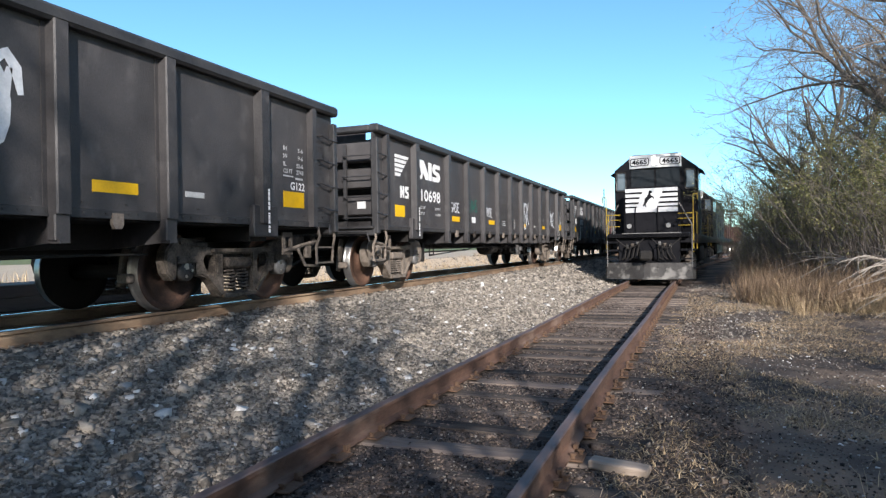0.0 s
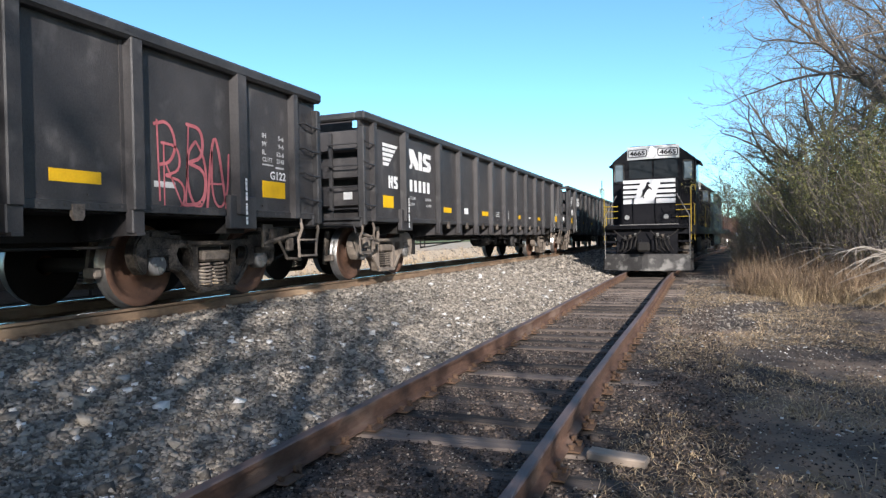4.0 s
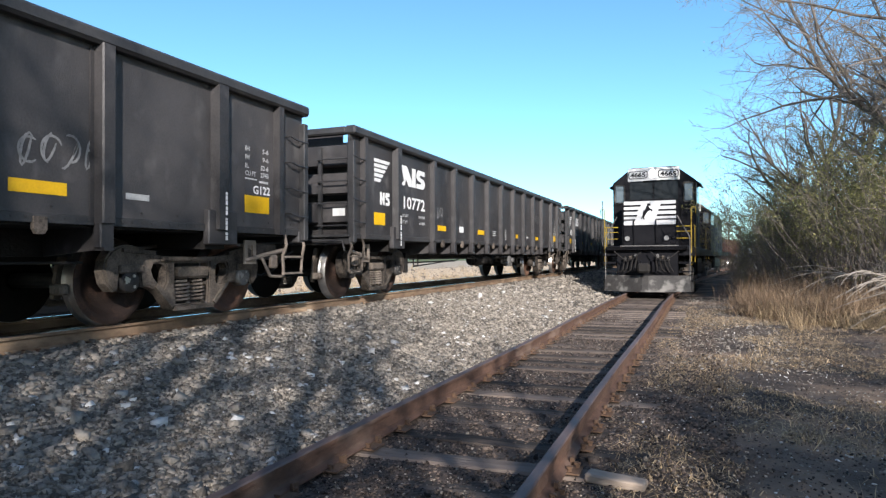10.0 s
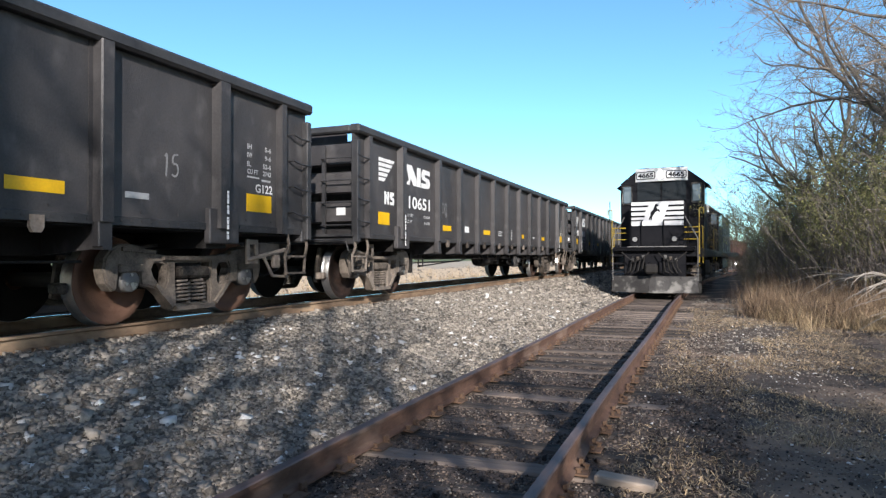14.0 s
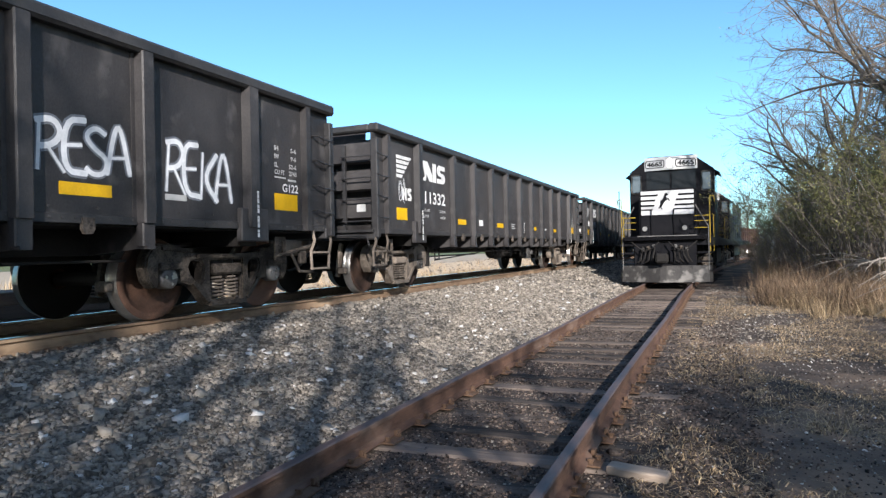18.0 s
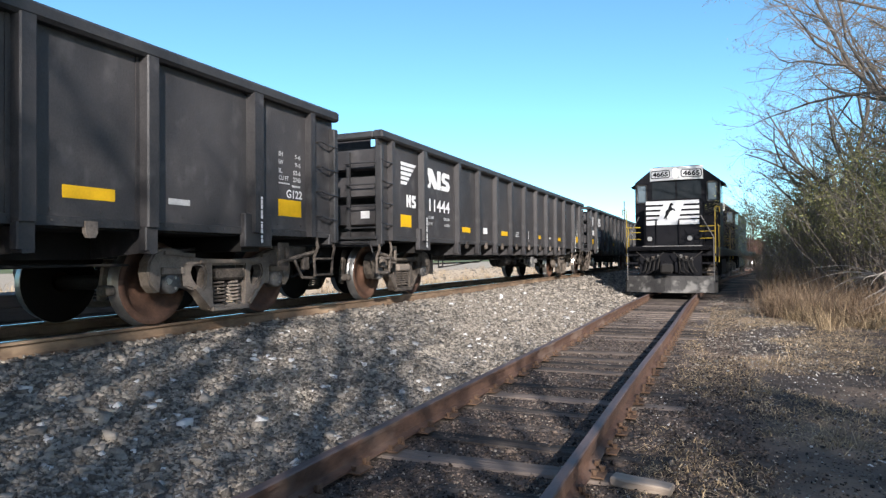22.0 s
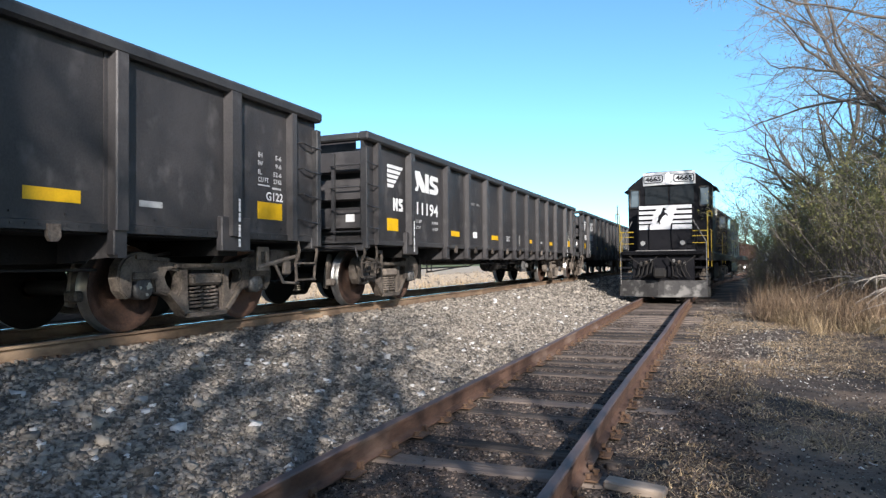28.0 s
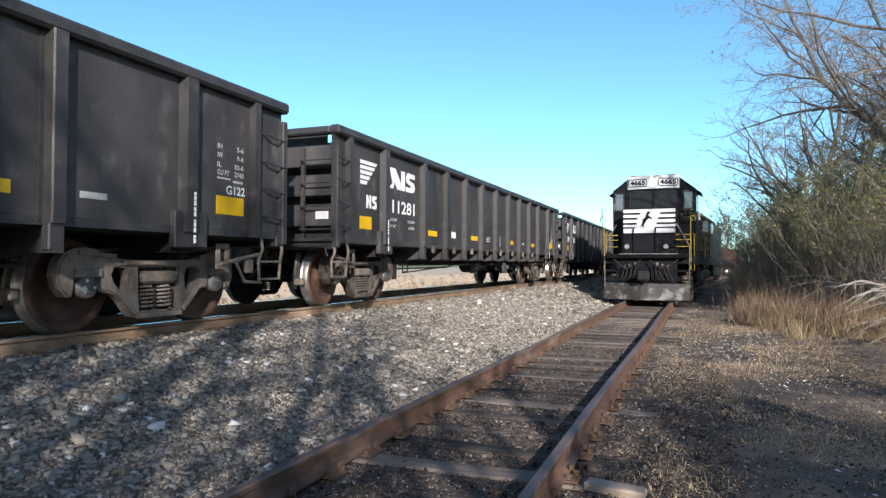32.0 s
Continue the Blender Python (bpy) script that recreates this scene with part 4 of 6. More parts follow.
def scribble(seed, y0, y1, z0, z1, letters, width=0.03):
    """A spray-painted tag: looping strokes, one letter-like sign after another."""
    r = random.Random(seed)
    bm = bmesh.new()
    step = (y1 - y0) / letters
    for k in range(letters):
        for stroke in range(2):
            pts, a0, turn = [], r.uniform(0, 6.28), r.choice((-1, 1)) * r.uniform(3.5, 6.5)
            cy, cz = y0 + (k + 0.5 + r.uniform(-0.1, 0.1)) * step, (z0 + z1) / 2 + r.uniform(-0.12, 0.12) * (z1 - z0)
            ry, rz = step * r.uniform(0.28, 0.5), (z1 - z0) * r.uniform(0.25, 0.48)
            for i in range(11):
                t = i / 10
                a = a0 + turn * t
                pts.append(Vector((cy + ry * math.cos(a) * (1 - 0.35 * t * stroke), cz + rz * math.sin(a * (1 + 0.25 * stroke)))))
            left, right = [], []
            for i, p in enumerate(pts):
                d = (pts[min(i + 1, 10)] - pts[max(i - 1, 0)]).normalized()
                w = width * (0.5 if i in (0, 10) else 1.0) / 2
                left.append(bm.verts.new((PANEL_X + 0.005 + 0.001 * stroke, p.x - d.y * w, p.y + d.x * w)))
                right.append(bm.verts.new((PANEL_X + 0.005 + 0.001 * stroke, p.x + d.y * w, p.y - d.x * w)))
            for i in range(10):
                bm.faces.new((left[i], left[i + 1], right[i + 1], right[i]))
    return bm


def stroke(bm, pts, width, lift=0.005):
    """A flat brush stroke through points (y, z) on the near side."""
    pts = [Vector(p) for p in pts]
    for _ in range(2 if 2 < len(pts) < 9 else 0):     # round the corners
        pts = pts[:1] + [p for a, b in zip(pts, pts[1:]) for p in (a.lerp(b, 0.25), a.lerp(b, 0.75))] + pts[-1:]
    n = len(pts) - 1
    rails = []
    for i, p in enumerate(pts):
        d = (pts[min(i + 1, n)] - pts[max(i - 1, 0)]).normalized()
        w = width * (0.6 if i in (0, n) else 1.0) / 2
        rails.append([bm.verts.new((PANEL_X + lift, p.x - s * d.y * w, p.y + s * d.x * w)) for s in (1, -1)])
    for p, q in zip(rails, rails[1:]):
        bm.faces.new((p[0], q[0], q[1], p[1]))


# hand-drawn letters as brush strokes in unit squares
GLYPH = {}
GLYPH["G"] = [[(0.9, 0.8), (0.6, 1), (0.15, 0.8), (0.05, 0.4), (0.3, 0), (0.8, 0.05), (0.9, 0.4), (0.5, 0.42)]]
GLYPH["O"] = [[(0.5, 1), (0.1, 0.8), (0.05, 0.3), (0.45, 0), (0.9, 0.25), (0.9, 0.75), (0.5, 1)]]
GLYPH["T"] = [[(0, 0.93), (1, 1)], [(0.5, 1), (0.42, 0)]]
GLYPH["R"] = [[(0.1, 0), (0.15, 1)], [(0, 0.93), (0.6, 1.02), (0.88, 0.75), (0.6, 0.5), (0.15, 0.45)], [(0.4, 0.48), (0.98, -0.03)]]
GLYPH["I"] = [[(0.5, 1), (0.45, 0)]]
GLYPH["B"] = [[(0.1, 0), (0.12, 1)], [(0, 0.98), (0.7, 0.97), (0.78, 0.62), (0.15, 0.52)], [(0.15, 0.52), (0.95, 0.45), (0.88, 0.05), (0, 0)]]
GLYPH["E"] = [[(0.9, 1), (0.15, 0.97), (0.1, 0.03), (0.95, 0)], [(0.12, 0.5), (0.75, 0.53)]]
GLYPH["!"] = [[(0.55, 1.1), (0.45, 0.32)], [(0.44, 0.12), (0.42, 0)]]
GLYPH["P"] = [[(0.15, -0.1), (0.1, 1)], [(0, 0.85), (0.5, 1.12), (0.92, 0.8), (0.6, 0.5), (0.2, 0.42)]]
GLYPH["A"] = [[(0, 0), (0.35, 0.95), (0.6, 1), (0.92, 0)], [(0.12, 0.35), (0.85, 0.38)]]
GLYPH["S"] = [[(0.9, 0.85), (0.5, 1), (0.1, 0.8), (0.4, 0.55), (0.9, 0.35), (0.75, 0.03), (0.3, 0), (0.05, 0.15)]]
GLYPH["K"] = [[(0.1, 1), (0.1, 0)], [(0.85, 1.02), (0.15, 0.45), (0.98, -0.02)]]
GLYPH["U"] = [[(0.1, 1), (0.08, 0.25), (0.45, 0), (0.85, 0.25), (0.92, 1)]]
GLYPH["D"] = [[(0.1, 0), (0.1, 1)], [(0, 1), (0.75, 0.97), (0.98, 0.5), (0.7, 0.03), (0, 0)]]
GLYPH["J"] = [[(0.2, 1), (0.9, 1)], [(0.65, 1), (0.65, 0.2), (0.4, 0), (0.05, 0.2)]]
GLYPH["W"] = [[(0, 1), (0.25, 0), (0.5, 0.7), (0.75, 0), (1, 1)]]
GLYPH["M"] = [[(0.02, 0), (0.15, 1), (0.5, 0.35), (0.85, 1), (0.98, 0)]]
GLYPH["H"] = [[(0.1, 1), (0.1, 0)], [(0.9, 1.05), (0.85, -0.05)], [(0.1, 0.5), (0.87, 0.52)]]
GLYPH["1"] = [[(0.3, 0.8), (0.55, 1), (0.5, 0)]]
GLYPH["5"] = [[(0.85, 1), (0.25, 0.95), (0.2, 0.55), (0.7, 0.6), (0.85, 0.25), (0.5, 0), (0.1, 0.1)]]


def hand(word, y0, y1, z0, z1, rise, width, seed, lift=0.006, spread=0.98):
    """Hand-sprayed letters between y0 and y1 on the near side; rise: how far the line climbs over its length."""
    r = random.Random(seed)
    bm = bmesh.new()
    step = (y1 - y0) / len(word)
    for k, c in enumerate(word):
        low, high, lean = z0 + r.uniform(-0.06, 0.06) * (z1 - z0), z1 + r.uniform(-0.08, 0.08) * (z1 - z0), r.uniform(-0.12, 0.16) * step
        for i, line in enumerate(GLYPH.get(c, ())):
            pts = []
            for u, v in line:
                y = y0 + step * (k + 0.5 + spread * (u - 0.5)) + lean * v
                pts.append((y, low + (high - low) * v + rise * (y - y0) / (y1 - y0)))
            stroke(bm, pts, width * r.uniform(0.88, 1.1), lift + 0.0003 * k + 0.0002 * i)
    return bm


# a hand-drawn sign of crossing strokes, in unit squares
SIGN = [[(0.02, 0.82), (0.10, 0.70)], [(0.18, 0.80), (0.30, 0.97), (0.46, 0.95), (0.51, 0.78), (0.40, 0.58), (0.24, 0.43), (0.12, 0.50), (0.02, 0.42)], [(0.02, 0.42), (0.24, 0.40), (0.44, 0.30), (0.60, 0.04)],
        [(0.08, 0.20), (0.30, 0.14)], [(0.28, 0.02), (0.58, 0.05)], [(0.94, 0.88), (0.76, 0.56), (0.58, 0.22)], [(0.60, 0.62), (0.80, 0.42)], [(0.58, 0.22), (0.99, 0.24)]]


def crossed_sign(y0, y1, z0, z1, width):
    bm = bmesh.new()
    for k, line in enumerate(SIGN):
        stroke(bm, [(y0 + (y1 - y0) * u, z0 + (z1 - z0) * v) for u, v in line], width, 0.005 + 0.0005 * k)
    return bm


def cloud(seed, y0, y1, z0, z1, count=14, dab=0.3):
    """A rough patch of sprayed paint: many ragged dabs, thicker towards its middle."""
    r = random.Random(seed)
    bm = bmesh.new()
    for k in range(count):
        w, h = dab * r.uniform(0.4, 1.3), dab * r.uniform(0.25, 0.7)
        y = min(max(r.gauss((y0 + y1) / 2, (y1 - y0) / 4.5), y0 + w / 2), y1 - w / 2)
        z = min(max(r.gauss((z0 + z1) / 2, (z1 - z0) / 4.5), z0 + h / 2), z1 - h / 2)
        x = PANEL_X + 0.001 + 0.003 * k / count
        vs = [bm.verts.new((x, y + w / 2 * r.uniform(0.5, 1.1) * math.cos(i * 0.785), z + h / 2 * r.uniform(0.5, 1.1) * math.sin(i * 0.785))) for i in range(8)]
        bm.faces.new(vs)
    return bm


# spray-painted signs, car by car: seed, from front, to, low, high, signs, stroke, paint
TAGS = {
    -1: [(1, 10.6, 11.5, 1.5, 2.3, 2, 0.10, SPRAYW)],
    5: [(12, 4.7, 5.4, 1.5, 1.9, 2, 0.02, SPRAYG), (13, 9.7, 10.2, 1.45, 2.0, 2, 0.03, SPRAYW), (73, 12.05, 12.45, 1.5, 1.9, 3, 0.018, SPRAYG)],
    6: [(75, 11.95, 12.75, 1.45, 2.25, 2, 0.05, SPRAYF), (14, 3.7, 4.1, 1.4, 1.8, 2, 0.018, SPRAYG)],
    7: [(16, 3.6, 4.1, 1.4, 2.0, 2, 0.018, SPRAYG), (17, 4.8, 5.2, 1.55, 1.95, 2, 0.018, SPRAYG)],
    8: [(19, 6.1, 6.5, 1.5, 1.85, 2, 0.02, SPRAYG)],
    9: [(21, 11.0, 11.7, 1.4, 1.9, 2, 0.018, SPRAYG), (74, 12.2, 13.0, 1.45, 1.8, 4, 0.022, SPRAYG)],
    10: [(22, 3.6, 3.95, 1.5, 1.75, 2, 0.02, SPRAYG), (23, 12.0, 12.8, 1.8, 2.1, 3, 0.02, SPRAYG)],
    11: [(24, 3.6, 4.1, 1.45, 1.85, 3, 0.018, SPRAYG)],
    12: [(26, 3.6, 4.0, 1.5, 1.8, 2, 0.018, SPRAYG), (27, 4.9, 5.4, 1.4, 1.95, 3, 0.022, SPRAYW), (28, 2.2, 2.5, 1.2, 1.5, 1, 0.02, SPRAYW), (29, 9.5, 9.9, 1.6, 1.9, 2, 0.03, SPRAYW)],
    14: [(30, 3.6, 3.9, 1.5, 1.85, 2, 0.016, SPRAYG)],
    18: [(41, 0.9, 1.2, 1.5, 2.0, 2, 0.016, SPRAYW)],
    19: [(42, 3.4, 4.4, 1.40, 1.80, 5, 0.035, SPRAYW)],
    21: [(43, 0.9, 1.2, 1.5, 1.95, 2, 0.016, SPRAYW)],
    23: [(57, 11.0, 11.55, 1.40, 1.80, 3, 0.03, SPRAYW)],
    28: [(60, 4.8, 5.5, 2.0, 2.05, 2, 0.02, SPRAYG)],
    30: [(62, 4.9, 5.3, 1.35, 1.75, 2, 0.05, SPRAYW), (63, 6.1, 6.6, 1.4, 1.9, 2, 0.018, SPRAYG), (64, 13.6, 13.95, 1.45, 1.75, 2, 0.02, SPRAYG)],
}
PATCHES = {1: [(1, 10.6, 11.66, 1.2, 1.9, SPRAYD), (2, 11.9, 12.98, 1.15, 2.05, SPRAYD), (3, 12.3, 12.98, 1.3, 1.8, SPRAYD)],
           16: [(4 + k, 3.4 + 1.21 * k, 4.1 + 1.21 * k, 1.3, 2.0, SPRAYF) for k in range(5)]}
# word, from front, to, low, high, rise, stroke, paint, halo
HANDS = {0: [("GASE", 3.58, 4.12, 1.45, 1.66, 0.0, 0.026, SPRAYW, 0), ("JAWS", 4.74, 5.36, 1.48, 1.76, 0.05, 0.034, SPRAYT, 0), ("GRASE", 5.98, 6.56, 1.44, 1.66, 0.0, 0.026, SPRAYW, 0), ("HSK", 9.6, 10.4, 1.20, 1.93, 0.1, 0.045, SPRAYW, 0.09),
             ("GAUE", 12.06, 12.52, 1.58, 1.72, -0.14, 0.022, SPRAYG, 0), ("PAGE", 13.36, 14.16, 1.38, 1.90, -0.05, 0.042, SPRAYW, 0.075)],
         1: [("ASTRB", 13.38, 14.20, 1.26, 1.74, 0.03, 0.030, SPRAYW, 0.05), ("O", 13.62, 13.88, 1.74, 1.90, 0.0, 0.028, SPRAYW, 0.0), ("RB", 10.2, 11.3, 1.2, 2.0, 0.0, 0.045, SPRAYP, 0)],
         2: [("ABR", 13.30, 14.28, 1.14, 1.95, -0.06, 0.034, SPRAYR, 0), ("OBO", 13.36, 14.30, 1.08, 1.80, -0.03, 0.028, SPRAYR, 0)],
         3: [("RBA", 13.30, 14.36, 1.12, 1.98, -0.05, 0.036, SPRAYR, 0), ("BOU", 13.36, 14.40, 1.06, 1.78, -0.02, 0.030, SPRAYR, 0)],
         9: [("EAT", 4.88, 5.26, 1.68, 1.86, 0.02, 0.018, SPRAYG, 0), ("ME", 5.0, 5.28, 1.42, 1.60, 0.02, 0.018, SPRAYG, 0)],
         13: [("15", 13.70, 13.95, 1.52, 1.78, 0.0, 0.022, SPRAYG, 0)],
         17: [("RESA" if k % 2 == 0 else "REKA", 3.55 + 1.21 * k, 4.28 + 1.21 * k, 1.24 + 0.18 * (k > 6) + 0.1 * (k in (0, 4)), 1.92 - 0.12 * (k > 6), 0.0, 0.045 - 0.008 * (k > 6), SPRAYW, 0.085) for k in range(7)]
         + [("RESA", 11.95, 12.85, 1.40, 1.86, 0.03, 0.05, SPRAYW, 0.09), ("REKA", 13.28, 14.22, 1.32, 1.84, -0.02, 0.05, SPRAYW, 0.09), ("TKU", 2.10, 2.68, 1.22, 1.46, -0.05, 0.034, SPRAYW, 0)],
         21: [("EAT", 4.88, 5.28, 1.68, 1.88, 0.02, 0.018, SPRAYG, 0), ("ME", 5.0, 5.30, 1.42, 1.60, 0.02, 0.018, SPRAYG, 0)],
         23: [("GO", 13.26, 13.72, 1.96, 2.20, 0.05, 0.034, SPRAYW, 0), ("TRIBE!", 13.22, 14.42, 1.46, 1.74, 0.66, 0.036, SPRAYW, 0)],
         29: [("DTRU", 13.36, 14.26, 1.34, 1.72, 0.02, 0.034, SPRAYW, 0)]}
NUMBERS = {0: "210698", 1: "210612", 2: "210724", 3: "210961", 6: "210858", 7: "211252", 8: "211053", 9: "211001", 10: "210772", 11: "210611", 12: "210769", 13: "210825", 14: "210651",
           17: "210907", 18: "211332", 19: "211093", 20: "211154", 21: "211462", 22: "211444", 23: "211335", 24: "210942", 25: "210869", 28: "211194", 29: "211000", 30: "211018", 31: "210753", 32: "211281"}


def truck(parent, yt):
    t = part("truck", GM["truck"], None, parent, "four-wheel freight truck of grimy cast steel", pose(0, yt, 0))
    for s in (-1, 1):
        part("brake_lever", GM["brake_lever"], None, t, at=pose(0, s * 1.34, 0, 0, 0, 0))
        part("brake_head", GM["brake_head"], None, t, at=pose(0, s * 1.40, 0))
        part("side_frame", GM["side_frame"], None, t, at=pose(s * 1.0, 0, 0, 0, 0, 0 if s > 0 else 180))
        part("bolster_end", GM["bolster_end"], None, t, at=pose(s * 1.0, 0, 0, 0, 0, 0 if s > 0 else 180))
        for y in (-0.119, 0.119):
            part("coil_spring", GM["coil_spring"], None, t, at=pose(s * 1.0, y, 0))
        part("wheelset", GM["wheelset"], None, t, "rust-brown wheels with bright treads on one axle", pose(0, s * 0.889, WHEEL_R))
    return t


def gondola():
    """A 52-foot gondola without its number; y = 0 is its middle, z = 0 the rail head."""
    g = thing("gondola_car", "black steel coal gondola rolling on the main line", "freight car", "gondola train")
    for name in ("floor_plate", "centre_sill", "side_sill", "top_chord", "rivet_row", "air_reservoir", "brake_cylinder", "brake_rigging", "brake_valve"):
        ob = part(name, GM[name], None, g)
        if name == "rivet_row":
            tagged(ob, kind="stuff")
    for s in (1, -1):
        turn = pose(0, 0, 0, 0, 0, 0) if s > 0 else pose(0, 0, 0, 0, 0, 180)
        part("side_sheet", GM["side_sheet"], None, g, at=turn @ pose(PANEL_X, 0, 0))
        for y in RIBS:
            part("crossbearer", GM["crossbearer"], None, g, at=turn @ pose(0, y, 0))
        for name, where in (("rib", RIBS), ("bolster_post", BOLSTERS), ("end_post", POSTS)):
            for y in where:
                part(name, GM[name], None, g, at=turn @ pose(PANEL_X, y, 0, 0, 0, -90))
        for y in (-HALF, HALF):
            for z in (1.28, 1.62, 1.96, 2.30) if s > 0 else ():
                part("grab_iron", GM["grab_iron"], None, g, at=pose(s * PANEL_X, y if y < 0 else y - 0.44, z))
            part("sill_step", GM["sill_step"], None, g, at=pose(s * 1.46, y + 0.03 if y < 0 else y - 0.45, 0))
    for k in range(8):
        part("sill_lug", GM["sill_lug"], None, g, at=pose(PANEL_X, (RIBS[k] + RIBS[k + 1]) / 2, 0, 0, 0, -90))
    for s in (-1, 1):
        end = pose(0, -HALF + 0.06, 0) if s < 0 else pose(0, HALF - 0.06, 0, 0, 0, 180)
        for z in (1.42, 1.88, 2.33):
            part("end_beam", GM["end_beam"], None, g, at=end @ pose(0, 0.14, z))
        for name in ("end_bulkhead", "end_sill", "coupler", "air_hose", "uncoupling_lever", "brake_step"):
            part(name, GM[name], None, g, at=end)
        for x in (-1.5, 1.5):
            part("corner_post", GM["corner_post"], None, g, at=end @ pose(x, 0, 0))
        part("brake_bracket", GM["brake_bracket"], None, g, at=pose(1.28, HALF - 0.1, 0, 0, 0, 0) @ Matrix.Diagonal((1, -1, 1, 1)) if s > 0 else pose(1.28, -HALF + 0.1, 0))
        part("end_ladder", GM["end_ladder"], None, g, at=end @ pose(0.92, 0.0, 0))
        truck(g, TRUCKS[0] if s < 0 else TRUCKS[1])
    for me in GM["yellow_panel"]:
        part("yellow_panel", me, None, g, "yellow reflective panel")
    for me in GM["small_placard"]:
        part("small_placard", me, None, g)
    part("placard", GM["placard"][0], None, g, "white placard")
    for name in ("striped_crest", "railway_mark", "reporting_mark", "stencil_lines", "post_stencil", "load_data", "size_data"):
        part(name, GM[name], None, g)
    part("class_code", GM["class_code"], None, g, at=pose(PANEL_X + 0.004, R - 1.09, 1.485) @ ON_SIDE)
    return g


def end_card(parent, w):
    bm = bmesh.new()
    box(bm, 1.13, 1.13 + w, -HALF + 0.085, -HALF + 0.0985, 1.36, 1.48)
    part("end_placard", bm, WHITE, parent, "white placard on the end")


cars = {}
first = gondola()
for k in range(-2, 38):
    car = first if k == -2 else copy_thing(first, Matrix())
    car.matrix_basis = pose(MX, 9.618 + HALF + k * PITCH, MZ)
    cars[k] = car
for k, car in cars.items():
    r = random.Random(100 + k)
    if k in NUMBERS:
        part("car_number", fit_text(lettering(NUMBERS[k], 0.22, WHITE, weight=0.03), 1.27, 0.235), None, car, at=pose(PANEL_X + 0.004, F + 1.72, 1.595) @ ON_SIDE)
        part("end_number", fit_text(lettering(NUMBERS[k], 0.12, GREYP), 0.55, 0.13), None, car, at=pose(-0.25, -HALF + 0.094, 2.07) @ ON_END)
    else:
        part("car_number", bars([(F + 1.74 + 0.21 * i, F + 1.86 + 0.21 * i, 1.60, 1.82) for i in range(6)]), WHITE, car)
    end_card(car, r.choice((0.16, 0.22)))
    for seed, y0, y1, z0, z1, n, w, paint in TAGS.get(k, ()):
        part("spray_tag", scribble(seed, F + y0, F + y1, z0, z1, n, w), paint, car, "spray-painted scribble")
    for n, (word, y0, y1, z0, z1, rise, w, paint, halo) in enumerate(HANDS.get(k, ())):
        if halo:
            part("spray_halo", hand(word, F + y0, F + y1, z0, z1, rise, halo, 10 * k + n, 0.0035, 1.22), SPRAYH, car, "soft grey overspray")
        part("spray_lettering", hand(word, F + y0, F + y1, z0, z1, rise, w, 10 * k + n, 0.006, 1.22 if halo else 0.98), paint, car, "hand-sprayed letters")
    for j in range(6 if k == 23 else 0):
        part("spray_tag", crossed_sign(F + 3.5 + 1.21 * j, F + 4.2 + 1.21 * j, 1.36, 1.85, 0.036), SPRAYW, car, "white spray-painted sign")
    for seed, y0, y1, z0, z1, paint in PATCHES.get(k, ()):
        part("spray_patch", cloud(seed, F + y0, F + y1, z0, z1, *((420, 0.07) if paint == SPRAYD else (60, 0.12))), paint, car, "patch of sprayed paint")
    if k in TAGS or k in HANDS:
        tagged(car, "black steel coal gondola with spray-painted tags on its side")


